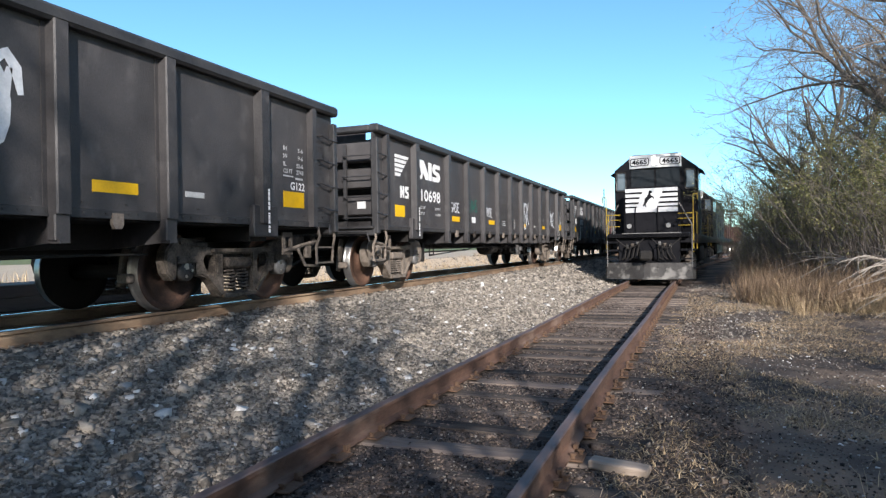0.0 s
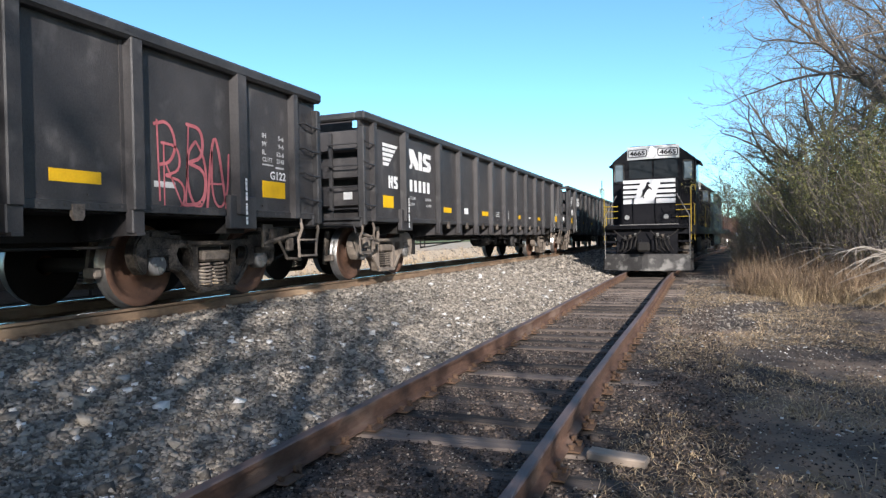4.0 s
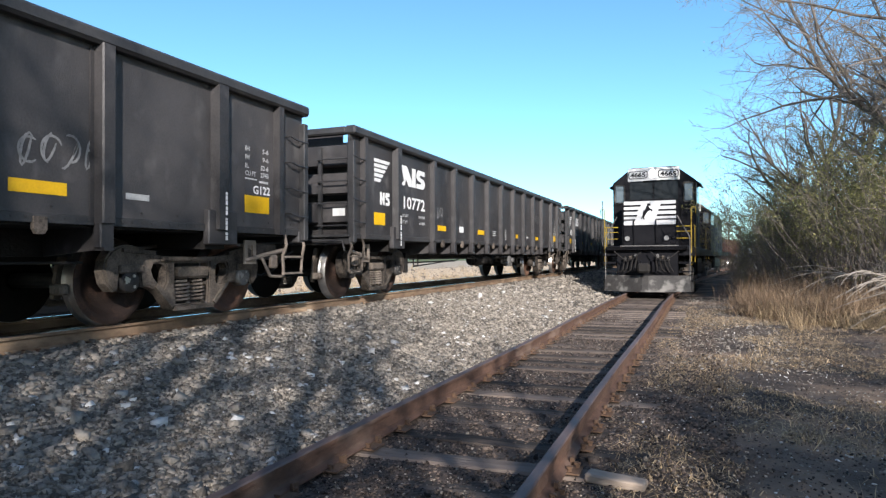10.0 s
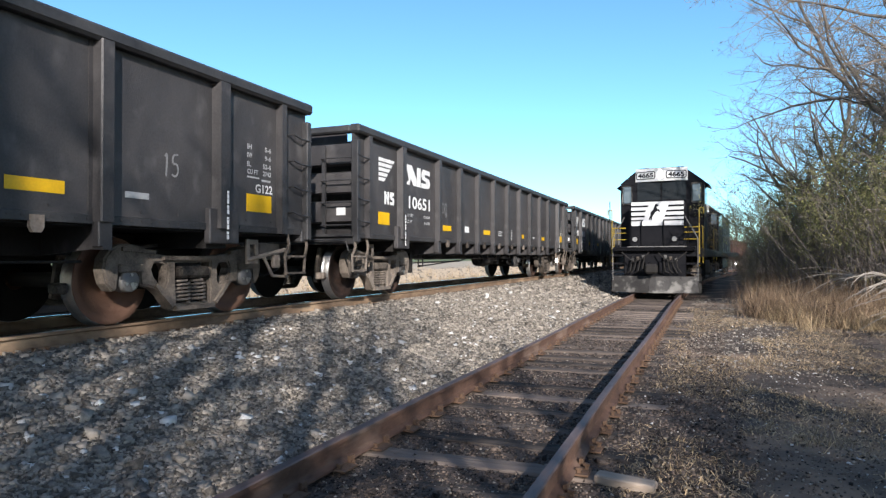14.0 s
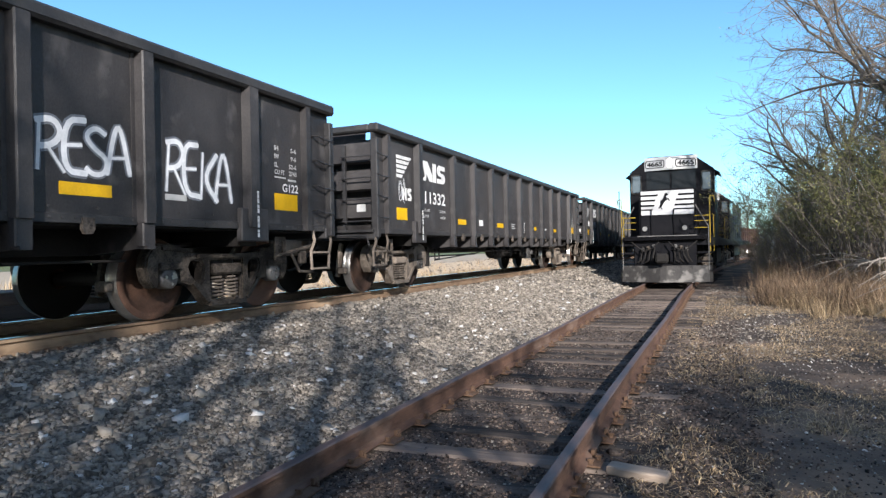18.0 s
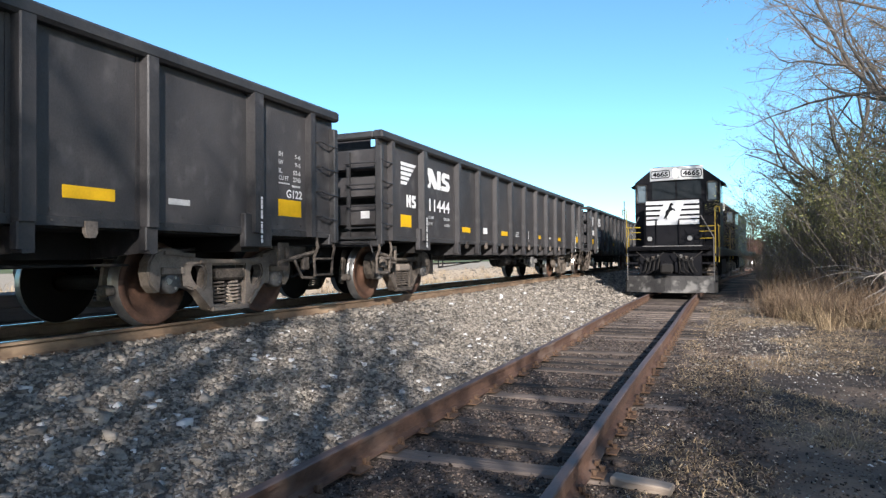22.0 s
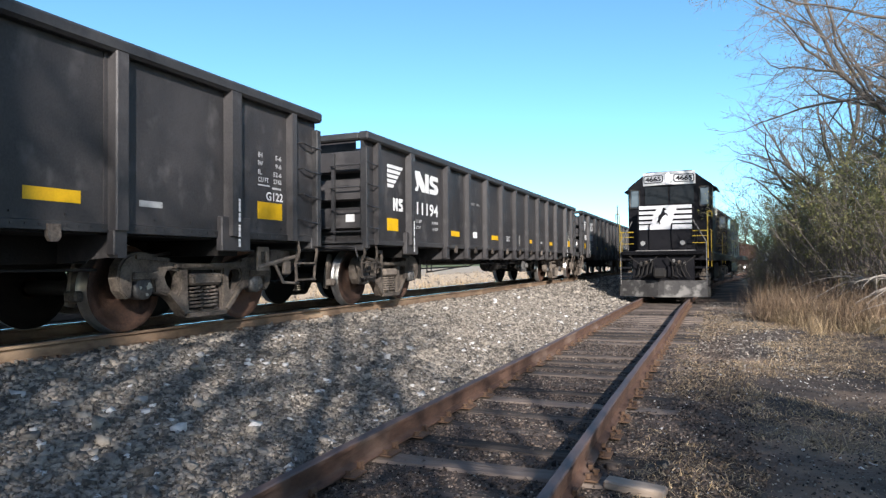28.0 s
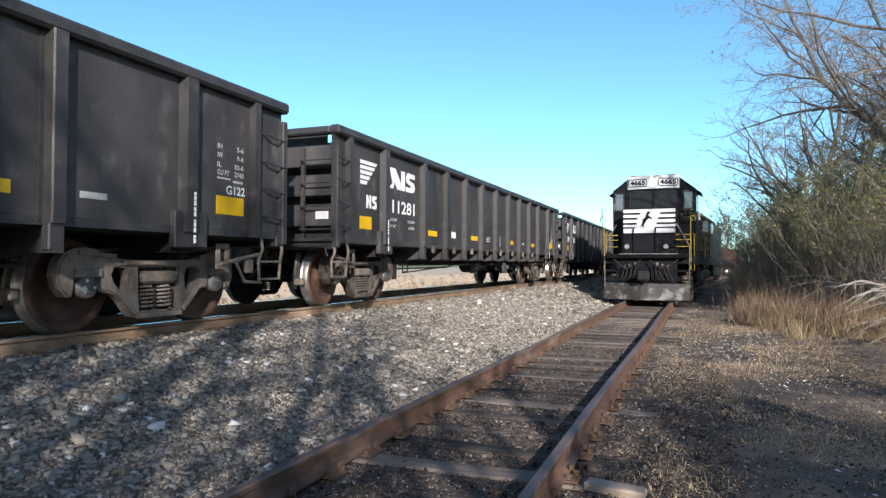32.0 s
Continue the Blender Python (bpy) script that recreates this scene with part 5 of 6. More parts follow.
# ---- locomotives on the siding ----
def locomotive(number, m, label):
    """A four-axle hood unit; y = 0 is its plow's front, z = 0 the rail head."""
    g = thing("locomotive", label, "locomotive", "engines on the siding", m)
    bm = bmesh.new()
    prism(bm, [(-1.48, 0.50), (-1.40, 0.30), (-0.10, -0.16), (0.10, -0.16), (1.40, 0.30), (1.48, 0.50), (1.48, 0.56), (-1.48, 0.56)], 0.06, 0.60, 2)
    for v in bm.verts:
        if v.co.z > 0.5:
            v.co.y += 0.16
    part("snow_plow", bm, PLOW, g, "scuffed grey steel plow")
    bm = bmesh.new()
    box(bm, -1.0, 1.0, 0.42, 0.62, 0.5, 1.52, bevel=0.02)
    box(bm, -1.5, 1.5, 0.5, 17.4, 1.24, 1.56, bevel=0.02)
    part("underframe", bm, LOCO, g)
    bm = bmesh.new()
    box(bm, -1.32, 1.32, 0.22, 0.55, 1.46, 1.60, bevel=0.015)
    for k in range(4):
        box(bm, -1.30, 1.30, 0.19, 0.24, 1.47 + k * 0.032, 1.485 + k * 0.032)
    part("anticlimber", bm, LOCO, g)
    bm = bmesh.new()
    box(bm, -0.85, 1.05, 0.205, 0.225, 1.588, 1.616)
    part("deck_edge", bm, CAP, g, "worn white deck edge")
    bm = bmesh.new()
    box(bm, -0.12, 0.12, -0.15, 0.5, 0.76, 0.96, bevel=0.03)
    box(bm, -0.22, 0.18, -0.38, -0.1, 0.70, 1.02, bevel=0.06)
    part("coupler", bm, UNDER, g)
    rnd = random.Random(4)
    for s in (-1, 1):
        for k in range(4):
            bm = bmesh.new()
            x = s * (0.32 + 0.13 * k)
            pipe(bm, [(x, 0.40, 1.25), (x, 0.24, 1.12), (x + s * 0.05, 0.20, 0.85 + rnd.uniform(-0.1, 0.1)), (x + s * 0.16, 0.24, 0.72)], 0.025, 6)
            part("air_hose", bm, UNDER, g)
        bm = bmesh.new()
        pipe(bm, [(s * 0.15, 0.18, 1.40), (s * 0.35, 0.1, 1.20), (s * 0.62, 0.1, 1.08), (s * 0.85, 0.14, 1.25), (s * 1.05, 0.2, 1.42)], 0.02, 6)
        part("uncoupling_lever", bm, UNDER, g)
        for k, z in enumerate((0.42, 0.72, 1.02, 1.30)):
            bm = bmesh.new()
            box(bm, min(s * 1.02, s * 1.48), max(s * 1.02, s * 1.48), 0.42, 0.75, z, z + 0.03)
            box(bm, min(s * 1.02, s * 1.48), max(s * 1.02, s * 1.48), 0.415, 0.43, z - 0.02, z + 0.04)
            part("step", bm, LOCO, g)
        bm = bmesh.new()
        rod(bm, (s * 0.64, 0.48, 1.86), (s * 0.64, 0.66, 1.86), 0.115, 16)
        box(bm, s * 0.64 - 0.10, s * 0.64 + 0.10, 0.52, 0.66, 1.6, 1.78)
        lamp = part("ditch_light", bm, LOCO, g)
        bm = bmesh.new()
        rod(bm, (s * 0.64, 0.455, 1.86), (s * 0.64, 0.48, 1.86), 0.082, 16)
        part("lens", bm, LENS, lamp, "clear lamp lens")
        for k in range(3):     # hose couplings and brackets on the pilot
            bm = bmesh.new()
            x = s * (0.36 + 0.17 * k)
            box(bm, x - 0.045, x + 0.045, 0.34, 0.42, 1.20 - 0.05 * k, 1.32 - 0.05 * k, bevel=0.015)
            rod(bm, (x, 0.22, 1.28 - 0.05 * k), (x, 0.36, 1.28 - 0.05 * k), 0.03, 8)
            part("hose_coupling", bm, GRIME if k % 2 else CAP, g)
        bm = bmesh.new()
        box(bm, min(s * 0.16, s * 0.30), max(s * 0.16, s * 0.30), 0.30, 0.45, 0.70, 1.10, bevel=0.02)
        part("draft_pocket", bm, LOCO, g)
        # handrails
        bm = bmesh.new()
        pipe(bm, [(s * 1.38, 0.40, 0.45), (s * 1.38, 0.40, 1.88), (s * 0.98, 0.42, 2.62)], 0.014, 6)
        part("stair_rail", bm, CAP, g, "bare grey stair rail")
        for z in (1.85, 2.08, 2.25):
            bm = bmesh.new()
            pipe(bm, [(s * 1.41, 0.46, z), (s * 0.95, 0.46, z)], 0.013 if z < 2.2 else 0.02, 6)
            part("handrail", bm, LOCOY, g, "yellow handrail")
        bm = bmesh.new()
        pipe(bm, [(s * 1.42, 0.50, 0.95), (s * 1.42, 0.50, 2.84), (s * 1.44, 0.50, 2.89), (s * 1.55, 0.52, 2.88), (s * 1.56, 0.60, 2.70)], 0.017, 6)
        part("handrail", bm, LOCOY, g, "yellow handrail")
        bm = bmesh.new()
        pipe(bm, [(s * 1.49, 1.25, 1.05), (s * 1.49, 1.25, 2.3)], 0.015, 6)
        part("handrail", bm, LOCOY, g, "yellow handrail")
        bm = bmesh.new()
        pipe(bm, [(s * 1.48, 0.8, 2.3), (s * 1.48, 2.4, 2.3)], 0.013, 6)
        part("handrail", bm, LOCOY, g, "yellow handrail")
        bm = bmesh.new()
        pipe(bm, [(s * 1.46, 4.7, 2.6), (s * 1.46, 16.8, 2.6)], 0.018, 6)
        for k in range(9):
            pipe(bm, [(s * 1.46, 4.8 + 1.5 * k, 1.55), (s * 1.46, 4.8 + 1.5 * k, 2.6)], 0.016, 5)
        part("side_rail", bm, PLOW, g)
    bm = bmesh.new()
    pipe(bm, [(-1.47, 0.40, 1.6), (-1.47, 0.40, 3.18)], 0.018, 6)
    part("grab_pole", bm, PLOW, g)
    # nose
    NOSE = [(-0.95, 1.56), (-0.95, 3.12), (-0.83, 3.27), (0.83, 3.27), (0.95, 3.12), (0.95, 1.56)]
    bm = bmesh.new()
    prism(bm, NOSE, 1.30, 2.75, 1)
    bmesh.ops.bevel(bm, geom=[e for e in bm.edges if min(v.co.y for v in e.verts) < 1.31 and max(v.co.y for v in e.verts) < 1.31], offset=0.06, segments=2, affect="EDGES")
    nose = part("short_hood", bm, LOCO, g)
    bm = bmesh.new()
    box(bm, -0.88, 0.88, 1.286, 1.30, 2.36, 3.20)
    part("nose_panel", bm, LOCOW, nose, "white panel across the nose")
    for z, h, low, high in ((3.045, 0.066, -0.285, 0.39), (2.87, 0.066, -0.377, 0.316), (2.69, 0.066, -0.41, 0.267), (2.545, 0.045, -0.47, 0.218)):
        for a, b, slant in ((-0.88, low, 0.03), (high, 0.88, 0.03)):
            bm = bmesh.new()
            cut = (a, b - slant) if a < -0.5 else (a - slant, b)
            prism(bm, [(cut[0], z - h / 2), (cut[1], z - h / 2), (b, z + h / 2), (a, z + h / 2)], 1.278, 1.288, 1)
            part("nose_stripe", bm, LOCO, nose)
    bm = bmesh.new()
    HORSE = [(-0.30, 2.44), (-0.22, 2.62), (-0.20, 2.78), (-0.10, 2.84), (-0.03, 3.0), (0.0, 3.1), (0.07, 3.13), (0.16, 3.05), (0.12, 3.0), (0.06, 3.0), (0.10, 2.9), (0.20, 2.86), (0.24, 2.76), (0.20, 2.75),
             (0.14, 2.82), (0.03, 2.76), (-0.05, 2.66), (-0.10, 2.58), (-0.16, 2.50), (-0.12, 2.40), (-0.18, 2.40), (-0.22, 2.50), (-0.26, 2.42)]
    prism(bm, [(-0.285 + (x + 0.30) * 0.72, 2.55 + (z - 2.40) * 0.79) for x, z in HORSE], 1.276, 1.286, 1)
    part("rearing_emblem", bm, LOCO, nose)
    for x in (-0.53, 0.22):
        bm = bmesh.new()
        pipe(bm, [(x, 1.27, 1.65), (x, 1.22, 2.52)], 0.02)
        part("nose_grab", bm, LOCO, nose)
    # cab
    CAB = [(-1.47, 1.56), (-1.47, 4.02), (-0.86, 4.50), (-0.80, 4.57), (0.80, 4.57), (0.86, 4.50), (1.47, 4.02), (1.47, 1.56)]
    bm = bmesh.new()
    prism(bm, CAB, 2.62, 4.75, 1)
    cab = part("cab", bm, LOCO, g)
    bm = bmesh.new()     # swept back on both sides of the headlight
    prism(bm, [(-0.92, 2.66), (-0.92, 2.61), (-0.15, 2.45), (0.13, 2.45), (0.92, 2.61), (0.92, 2.66)], 4.06, 4.54, 2)
    board = part("number_board", bm, LOCOW, g, "white board with black number plates")
    for side in (-1, 1):
        where = pose(side * 0.535 - 0.005, 2.527, 4.285, 0, 0, side * 11.6)
        bm = bmesh.new()
        prism(bm, [(-0.36, -0.09), (-0.31, -0.145), (0.31, -0.145), (0.36, -0.09), (0.36, 0.09), (0.31, 0.145), (-0.31, 0.145), (-0.36, 0.09)], -0.012, 0.0, 1)
        part("plate_rim", bm, LOCO, board, at=where)
        bm = bmesh.new()
        prism(bm, [(-0.325, -0.08), (-0.29, -0.115), (0.29, -0.115), (0.325, -0.08), (0.325, 0.08), (0.29, 0.115), (-0.29, 0.115), (-0.325, 0.08)], -0.017, -0.010, 1)
        part("plate_face", bm, LOCOW, board, at=where)
        if number:
            part("number", fit_text(lettering(number, 0.2, LOCO, weight=0.055), 0.58, 0.185), None, board, at=where @ pose(-0.29, -0.020, -0.0925) @ ON_END)
    bm = bmesh.new()
    box(bm, -0.15, 0.13, 2.44, 2.52, 4.08, 4.50, bevel=0.02)
    part("headlight_case", bm, LOCOW, board)
    for z in (4.22, 4.39):
        bm = bmesh.new()
        rod(bm, (-0.01, 2.425, z), (-0.01, 2.45, z), 0.075, 14)
        part("headlight", bm, LAMP if number else LENS, g, "lit headlight" if number else "")
    for s in (-1, 1):
        bm = bmesh.new()
        box(bm, min(s * 0.03, s * 0.86), max(s * 0.03, s * 0.86), 2.595, 2.615, 3.34, 4.02)
        part("windshield", bm, GLASS, cab, "dark windshield pane")
        bm = bmesh.new()
        box(bm, s * 1.22 - 0.19, s * 1.22 + 0.19, 2.59, 2.618, 3.22, 3.96, bevel=0.05)
        rim = part("window_frame", bm, PLOW, cab)
        bm = bmesh.new()
        box(bm, s * 1.22 - 0.15, s * 1.22 + 0.15, 2.580, 2.592, 3.27, 3.91, bevel=0.03)
        part("window_pane", bm, SIDEGLASS, rim, "pale sky-reflecting pane")
        for y in (2.9, 3.7):
            bm = bmesh.new()
            box(bm, min(s * 1.465, s * 1.485), max(s * 1.465, s * 1.485), y, y + 0.65, 3.2, 3.9)
            part("side_window", bm, SIDEGLASS, cab, "side window pane")
        bm = bmesh.new()
        prism(bm, [(s * 1.45, 3.96), (s * 1.64, 3.86), (s * 1.65, 3.89), (s * 1.45, 4.02)], 2.8, 4.5, 1)
        part("sun_visor", bm, LOCO, cab)
    bm = bmesh.new()
    prism(bm, [(-0.92, 1.56), (-0.92, 4.1), (-0.72, 4.4), (0.72, 4.4), (0.92, 4.1), (0.92, 1.56)], 4.76, 16.6, 1)
    hood = part("long_hood", bm, LOCO, g)
    for s in (-1, 1):
        for k in range(8):
            bm = bmesh.new()
            box(bm, min(s * 0.915, s * 0.935), max(s * 0.915, s * 0.935), 5.2 + 1.38 * k, 6.4 + 1.38 * k, 1.75, 3.7)
            part("hood_door", bm, LOCO, hood)
    for y in (7.5, 12.2, 14.0):
        bm = bmesh.new()
        rod(bm, (0, y, 4.4), (0, y, 4.62), 0.55, 20)
        part("roof_fan", bm, PLOW, hood)
    bm = bmesh.new()
    box(bm, -1.3, 1.3, 6.6, 10.8, 0.42, 1.24, bevel=0.12)
    part("fuel_tank", bm, LOCO, g)
    for y in (3.6, 14.2):
        bm = bmesh.new()
        box(bm, -1.0, 1.0, y - 0.4, y + 0.4, 0.55, 1.25)
        t = part("truck", bm, UNDER, g, "two-axle engine truck")
        for s in (-1, 1):
            bm = bmesh.new()
            box(bm, s * 1.12 - 0.08, s * 1.12 + 0.08, y - 1.75, y + 1.75, 0.62, 0.85, bevel=0.03)
            for d in (-1.37, 1.37):
                box(bm, s * 1.14 - 0.10, s * 1.14 + 0.10, y + d - 0.22, y + d + 0.22, 0.36, 0.80, bevel=0.04)
            box(bm, s * 1.14 - 0.09, s * 1.14 + 0.09, y - 0.35, y + 0.35, 0.35, 0.95, bevel=0.04)
            part("side_frame", bm, GRIME, t)
            part("wheelset", GM["wheelset"], None, t, at=pose(0, y + s * 1.37, 0.508) @ Matrix.Diagonal((1, 1.11, 1.11, 1)))
    return g


locomotive("4665", pose(-0.05, LOCO_Y, 0, 0, 0, -2.6), "black diesel locomotive with a white-striped nose and lit headlight")
locomotive("", pose(0.52, LOCO_Y + 18.4, 0, 0, 0, -6.6), "second black diesel locomotive coupled behind the first")


def parked_car():
    g = thing("hopper_car", "rust-red hopper car parked behind the engines", "freight car", m=pose(2.0, 59.6, 0, 0, 0, -8.3))
    bm = bmesh.new()
    prism(bm, [(-1.5, 1.5), (-1.5, 2.7), (1.5, 2.7), (1.5, 1.5), (0.6, 0.7), (-0.6, 0.7)], 0, 13, 1)
    part("body", bm, RUSTCAR, g)
    for k in range(9):
        for s in (-1, 1):
            bm = bmesh.new()
            box(bm, s * 1.55 - 0.06, s * 1.55 + 0.06, 0.1 + 1.55 * k, 0.25 + 1.55 * k, 1.4, 2.7)
            part("rib", bm, RUSTCAR, g)
    for y in (1.8, 11.2):
        truck(g, y)


parked_car()


# ---- beyond the main line ----
def timber_stack():
    g = thing("timber_stack", "long stack of dark creosoted timbers beyond the main line", "timber stack", m=pose(-8.55, 11.3, -0.09))
    rnd = random.Random(12)
    for row in range(4):
        for col in range(4):
            for k in range(5):
                bm = bmesh.new()
                y1 = -k * 2.75 + rnd.uniform(-0.12, 0.12) - 0.07 * row
                box(bm, -col * 0.25 - 0.23, -col * 0.25, y1 - 2.68, y1, row * 0.212, row * 0.212 + 0.205, bevel=0.012)
                part("timber", bm, STACKWOOD, g)


def white_van():
    """A white pickup parked broadside on the far lot; y runs along it, z = 0 its wheels' foot."""
    g = thing("pickup_truck", "white pickup truck parked on the far lot", "truck", m=pose(-15.2, 56.0, float(np.interp(-15.2, PX, PZ)) - 0.02, 0, 0, 8))
    bm = bmesh.new()
    prism(bm, [(-2.75, 0.45), (-2.80, 0.75), (-2.72, 1.02), (-1.2, 1.08), (-0.45, 1.72), (0.85, 1.76), (1.05, 1.10), (2.75, 1.08), (2.80, 0.45), (2.25, 0.42), (2.15, 0.72), (1.45, 0.72), (1.35, 0.40),
               (-1.35, 0.40), (-1.45, 0.72), (-2.15, 0.72), (-2.25, 0.42)], -0.92, 0.92, 0)
    bmesh.ops.bevel(bm, geom=list(bm.edges), offset=0.03, segments=1, affect="EDGES")
    body = part("body", bm, LOCOW, g)
    for s in (-1, 1):
        for y0, y1 in ((-0.75, 0.05), (0.12, 0.80)):
            bm = bmesh.new()
            box(bm, min(s * 0.90, s * 0.928), max(s * 0.90, s * 0.928), y0 + (0.12 if y0 < 0 else 0), y1, 1.18, 1.62, bevel=0.01)
            part("side_window", bm, GLASS, body)
        for y in (-1.8, 1.8):
            bm = bmesh.new()
            rod(bm, (s * 0.72, y, 0.36), (s * 0.93, y, 0.36), 0.36, 18)
            wheel = part("wheel", bm, UNDER, g)
            bm = bmesh.new()
            rod(bm, (s * 0.925, y, 0.36), (s * 0.94, y, 0.36), 0.21, 14)
            part("rim", bm, PLOW, wheel)


timber_stack()
white_van()
bm = bmesh.new()
rng = random.Random(2)
prev = None
for k in range(81):
    x = -1600 + 40 * k
    top = 14 + 16 * noise.noise(Vector((x * 0.004, 0, 5))) + 5 * noise.noise(Vector((x * 0.03, 0, 7)))
    cur = (bm.verts.new((x, 1000, -10)), bm.verts.new((x, 1010, max(2, top * 0.4) + 5)), bm.verts.new((x, 1100, max(2, top * 0.4) + 9)))
    if prev:
        for i in range(2):
            bm.faces.new((prev[i], cur[i], cur[i + 1], prev[i + 1]))
    prev = cur
tagged(new("backdrop_hills", mesh_of("backdrop_hills", bm, HILL)), "wooded hills on the horizon, with blue haze put into their colour", "hills", kind="structure")


# ---- trees, thicket and grass ----
def tubes(name, segs, sides, *mats):
    """Tapered limbs as one mesh: rows of start, end, radii."""
    s = np.array(segs)
    a, b, ra, rb = s[:, :3], s[:, 3:6], s[:, 6], s[:, 7]
    d = b - a
    d /= np.linalg.norm(d, axis=1, keepdims=True) + 1e-9
    ref = np.where(np.abs(d[:, 2:3]) > 0.9, np.array([[1.0, 0, 0]]), np.array([[0, 0, 1.0]]))
    u = np.cross(d, ref)
    u /= np.linalg.norm(u, axis=1, keepdims=True)
    v = np.cross(d, u)
    ang = np.arange(sides) * math.tau / sides
    ring = u[:, None] * np.cos(ang)[None, :, None] + v[:, None] * np.sin(ang)[None, :, None]
    va, vb = a[:, None] + ring * ra[:, None, None], b[:, None] + ring * rb[:, None, None]
    verts = np.concatenate([va, vb], 1).reshape(-1, 3)
    k = np.arange(sides)
    q = np.stack([k, (k + 1) % sides, (k + 1) % sides + sides, k + sides], 1)
    faces = (q[None] + (2 * sides * np.arange(len(s)))[:, None, None]).reshape(-1, 4)
    return quad_mesh(name, verts, faces, mats, True)


def quad_mesh(name, verts, faces, mats, smooth=False):
    me = bpy.data.meshes.new(name)
    me.vertices.add(len(verts))
    me.vertices.foreach_set("co", np.ascontiguousarray(verts, dtype=np.float32).ravel())
    me.loops.add(faces.size)
    me.loops.foreach_set("vertex_index", np.ascontiguousarray(faces, dtype=np.int32).ravel())
    me.polygons.add(len(faces))
    me.polygons.foreach_set("loop_start", np.arange(0, faces.size, faces.shape[1], dtype=np.int32))
    if smooth:
        me.polygons.foreach_set("use_smooth", np.ones(len(faces), dtype=bool))
    me.update(calc_edges=True)
    for m in mats:
        me.materials.append(m)
    return me


def flakes(name, points, size, seed, mat):
    """Small folded leaves at the points: two triangles' worth of quad each, turned at random."""
    rng = np.random.default_rng(seed)
    p = np.array(points)
    n = len(p)
    u, w = rng.normal(size=(n, 3)), rng.normal(size=(n, 3))
    u /= np.linalg.norm(u, axis=1, keepdims=True)
    w = np.cross(u, w)
    w /= np.linalg.norm(w, axis=1, keepdims=True)
    fold = np.cross(u, w) * 0.25
    s = (size * rng.lognormal(0, 0.35, n))[:, None]
    v = np.stack([p - u * s, p + w * s * 0.45 + fold * s, p + u * s, p - w * s * 0.45 + fold * s], 1).reshape(-1, 3)
    return quad_mesh(name, v, np.arange(4 * n).reshape(-1, 4), (mat,))


def grow(seed, height, trunk_r, lean=(0, 0), spread=0.75, levels=5, start=0.18, droop=0.0, density=1.0, lift=0.05):
    """The limbs and twigs of a bare broadleaf tree: lists of thick segments, thin segments and twig tips."""
    r = random.Random(seed)
    thick, thin, tips = [], [], []

    def limb(p, d, length, rad, level):
        n = max(3, int(length / (0.55 if level < 2 else 0.3)))
        step = length / n
        for i in range(n):
            f = i / n
            ra, rb = rad * (1 - 0.75 * f), rad * (1 - 0.75 * (i + 1) / n)
            wob = 0.10 + 0.06 * level
            d = (d + Vector((r.gauss(0, wob), r.gauss(0, wob), r.gauss(0, wob) + (lift if level < 3 else 0.02 - droop)))).normalized()
            q = p + d * step
            (thick if ra > 0.022 else thin).append((*p, *q, max(ra, 0.0045), max(rb, 0.0035)))
            p = q
            if level < levels and (level > 0 or f > start):
                many = (2 if r.random() < 0.55 * density else 1) if r.random() < (0.92 if level < 3 else 0.8) * density else 0
                for _ in range(many):
                    side = Vector((r.gauss(0, 1), r.gauss(0, 1), r.gauss(0, 0.5)))
                    side = (side - d * side.dot(d)).normalized()
                    ang = spread * r.uniform(0.6, 1.25)
                    cd = (d * math.cos(ang) + side * math.sin(ang)).normalized()
                    cl = (length * (0.62 if level == 0 else 0.55)) * (1 - 0.55 * f) * r.uniform(0.55, 1.05)
                    if cl > 0.18:
                        limb(p, cd, cl, max(rb * r.uniform(0.45, 0.7), 0.004), level + 1)
        if level >= 3:
            tips.append(tuple(p))

    limb(Vector((0, 0, -0.2)), Vector((lean[0], lean[1], 1)).normalized(), height, trunk_r, 0)
    return thick, thin, tips


def plant(name, label, category, group, thick, thin, tips, leaf, leaf_size, per_tip, seed, thin_least):
    g = thing(name, label, category, group)
    part("trunk", tubes("trunk", thick, 7, BARK), None, g)
    thin = np.array(thin)
    thin[:, 6:] = np.maximum(thin[:, 6:], thin_least)
    crown = part("crown", tubes("crown", thin, 3, TWIG), None, g)
    rng = np.random.default_rng(seed)
    pts = np.repeat(np.array(tips), per_tip, 0)
    pts = pts + rng.normal(0, 0.09, pts.shape)
    part("foliage", flakes("foliage", pts, leaf_size, seed, leaf), None, crown)
    return g


def tree(seed, height, trunk_r, label, lean=(0, 0), start=0.2):
    return plant("tree", label, "tree", "trackside trees", *grow(seed, height, trunk_r, lean, 0.85, 5, start, lift=0.035), BUD, 0.015, 2, seed, 0.0045)


def bush(seed, height, stems, label, per_tip, leaf_size, leaf=LEAF):
    """Many stems from one root, leaning outwards."""
    r = random.Random(seed)
    thick, thin, tips = [], [], []
    for k in range(stems):
        a = r.uniform(0, math.tau)
        out = r.uniform(0.1, 0.75)
        got = grow(seed * 100 + k, height * r.uniform(0.55, 1.0), 0.0245, (out * math.cos(a), out * math.sin(a)), 0.6, 2, 0.1, density=0.8)
        off = np.array([r.gauss(0, 0.25), r.gauss(0, 0.25), 0.0])
        for mine, theirs in zip((thick, thin), got):
            mine += [tuple(np.add(s, (*off, *off, 0, 0))) for s in theirs]
        ends = [s[3:6] for s in got[1]]
        tips += [tuple(np.add(e, off)) for e in ends[::2]]
    return plant("bush", label, "bush", "thicket", thick, thin, tips, leaf, leaf_size, per_tip, seed, 0.005)


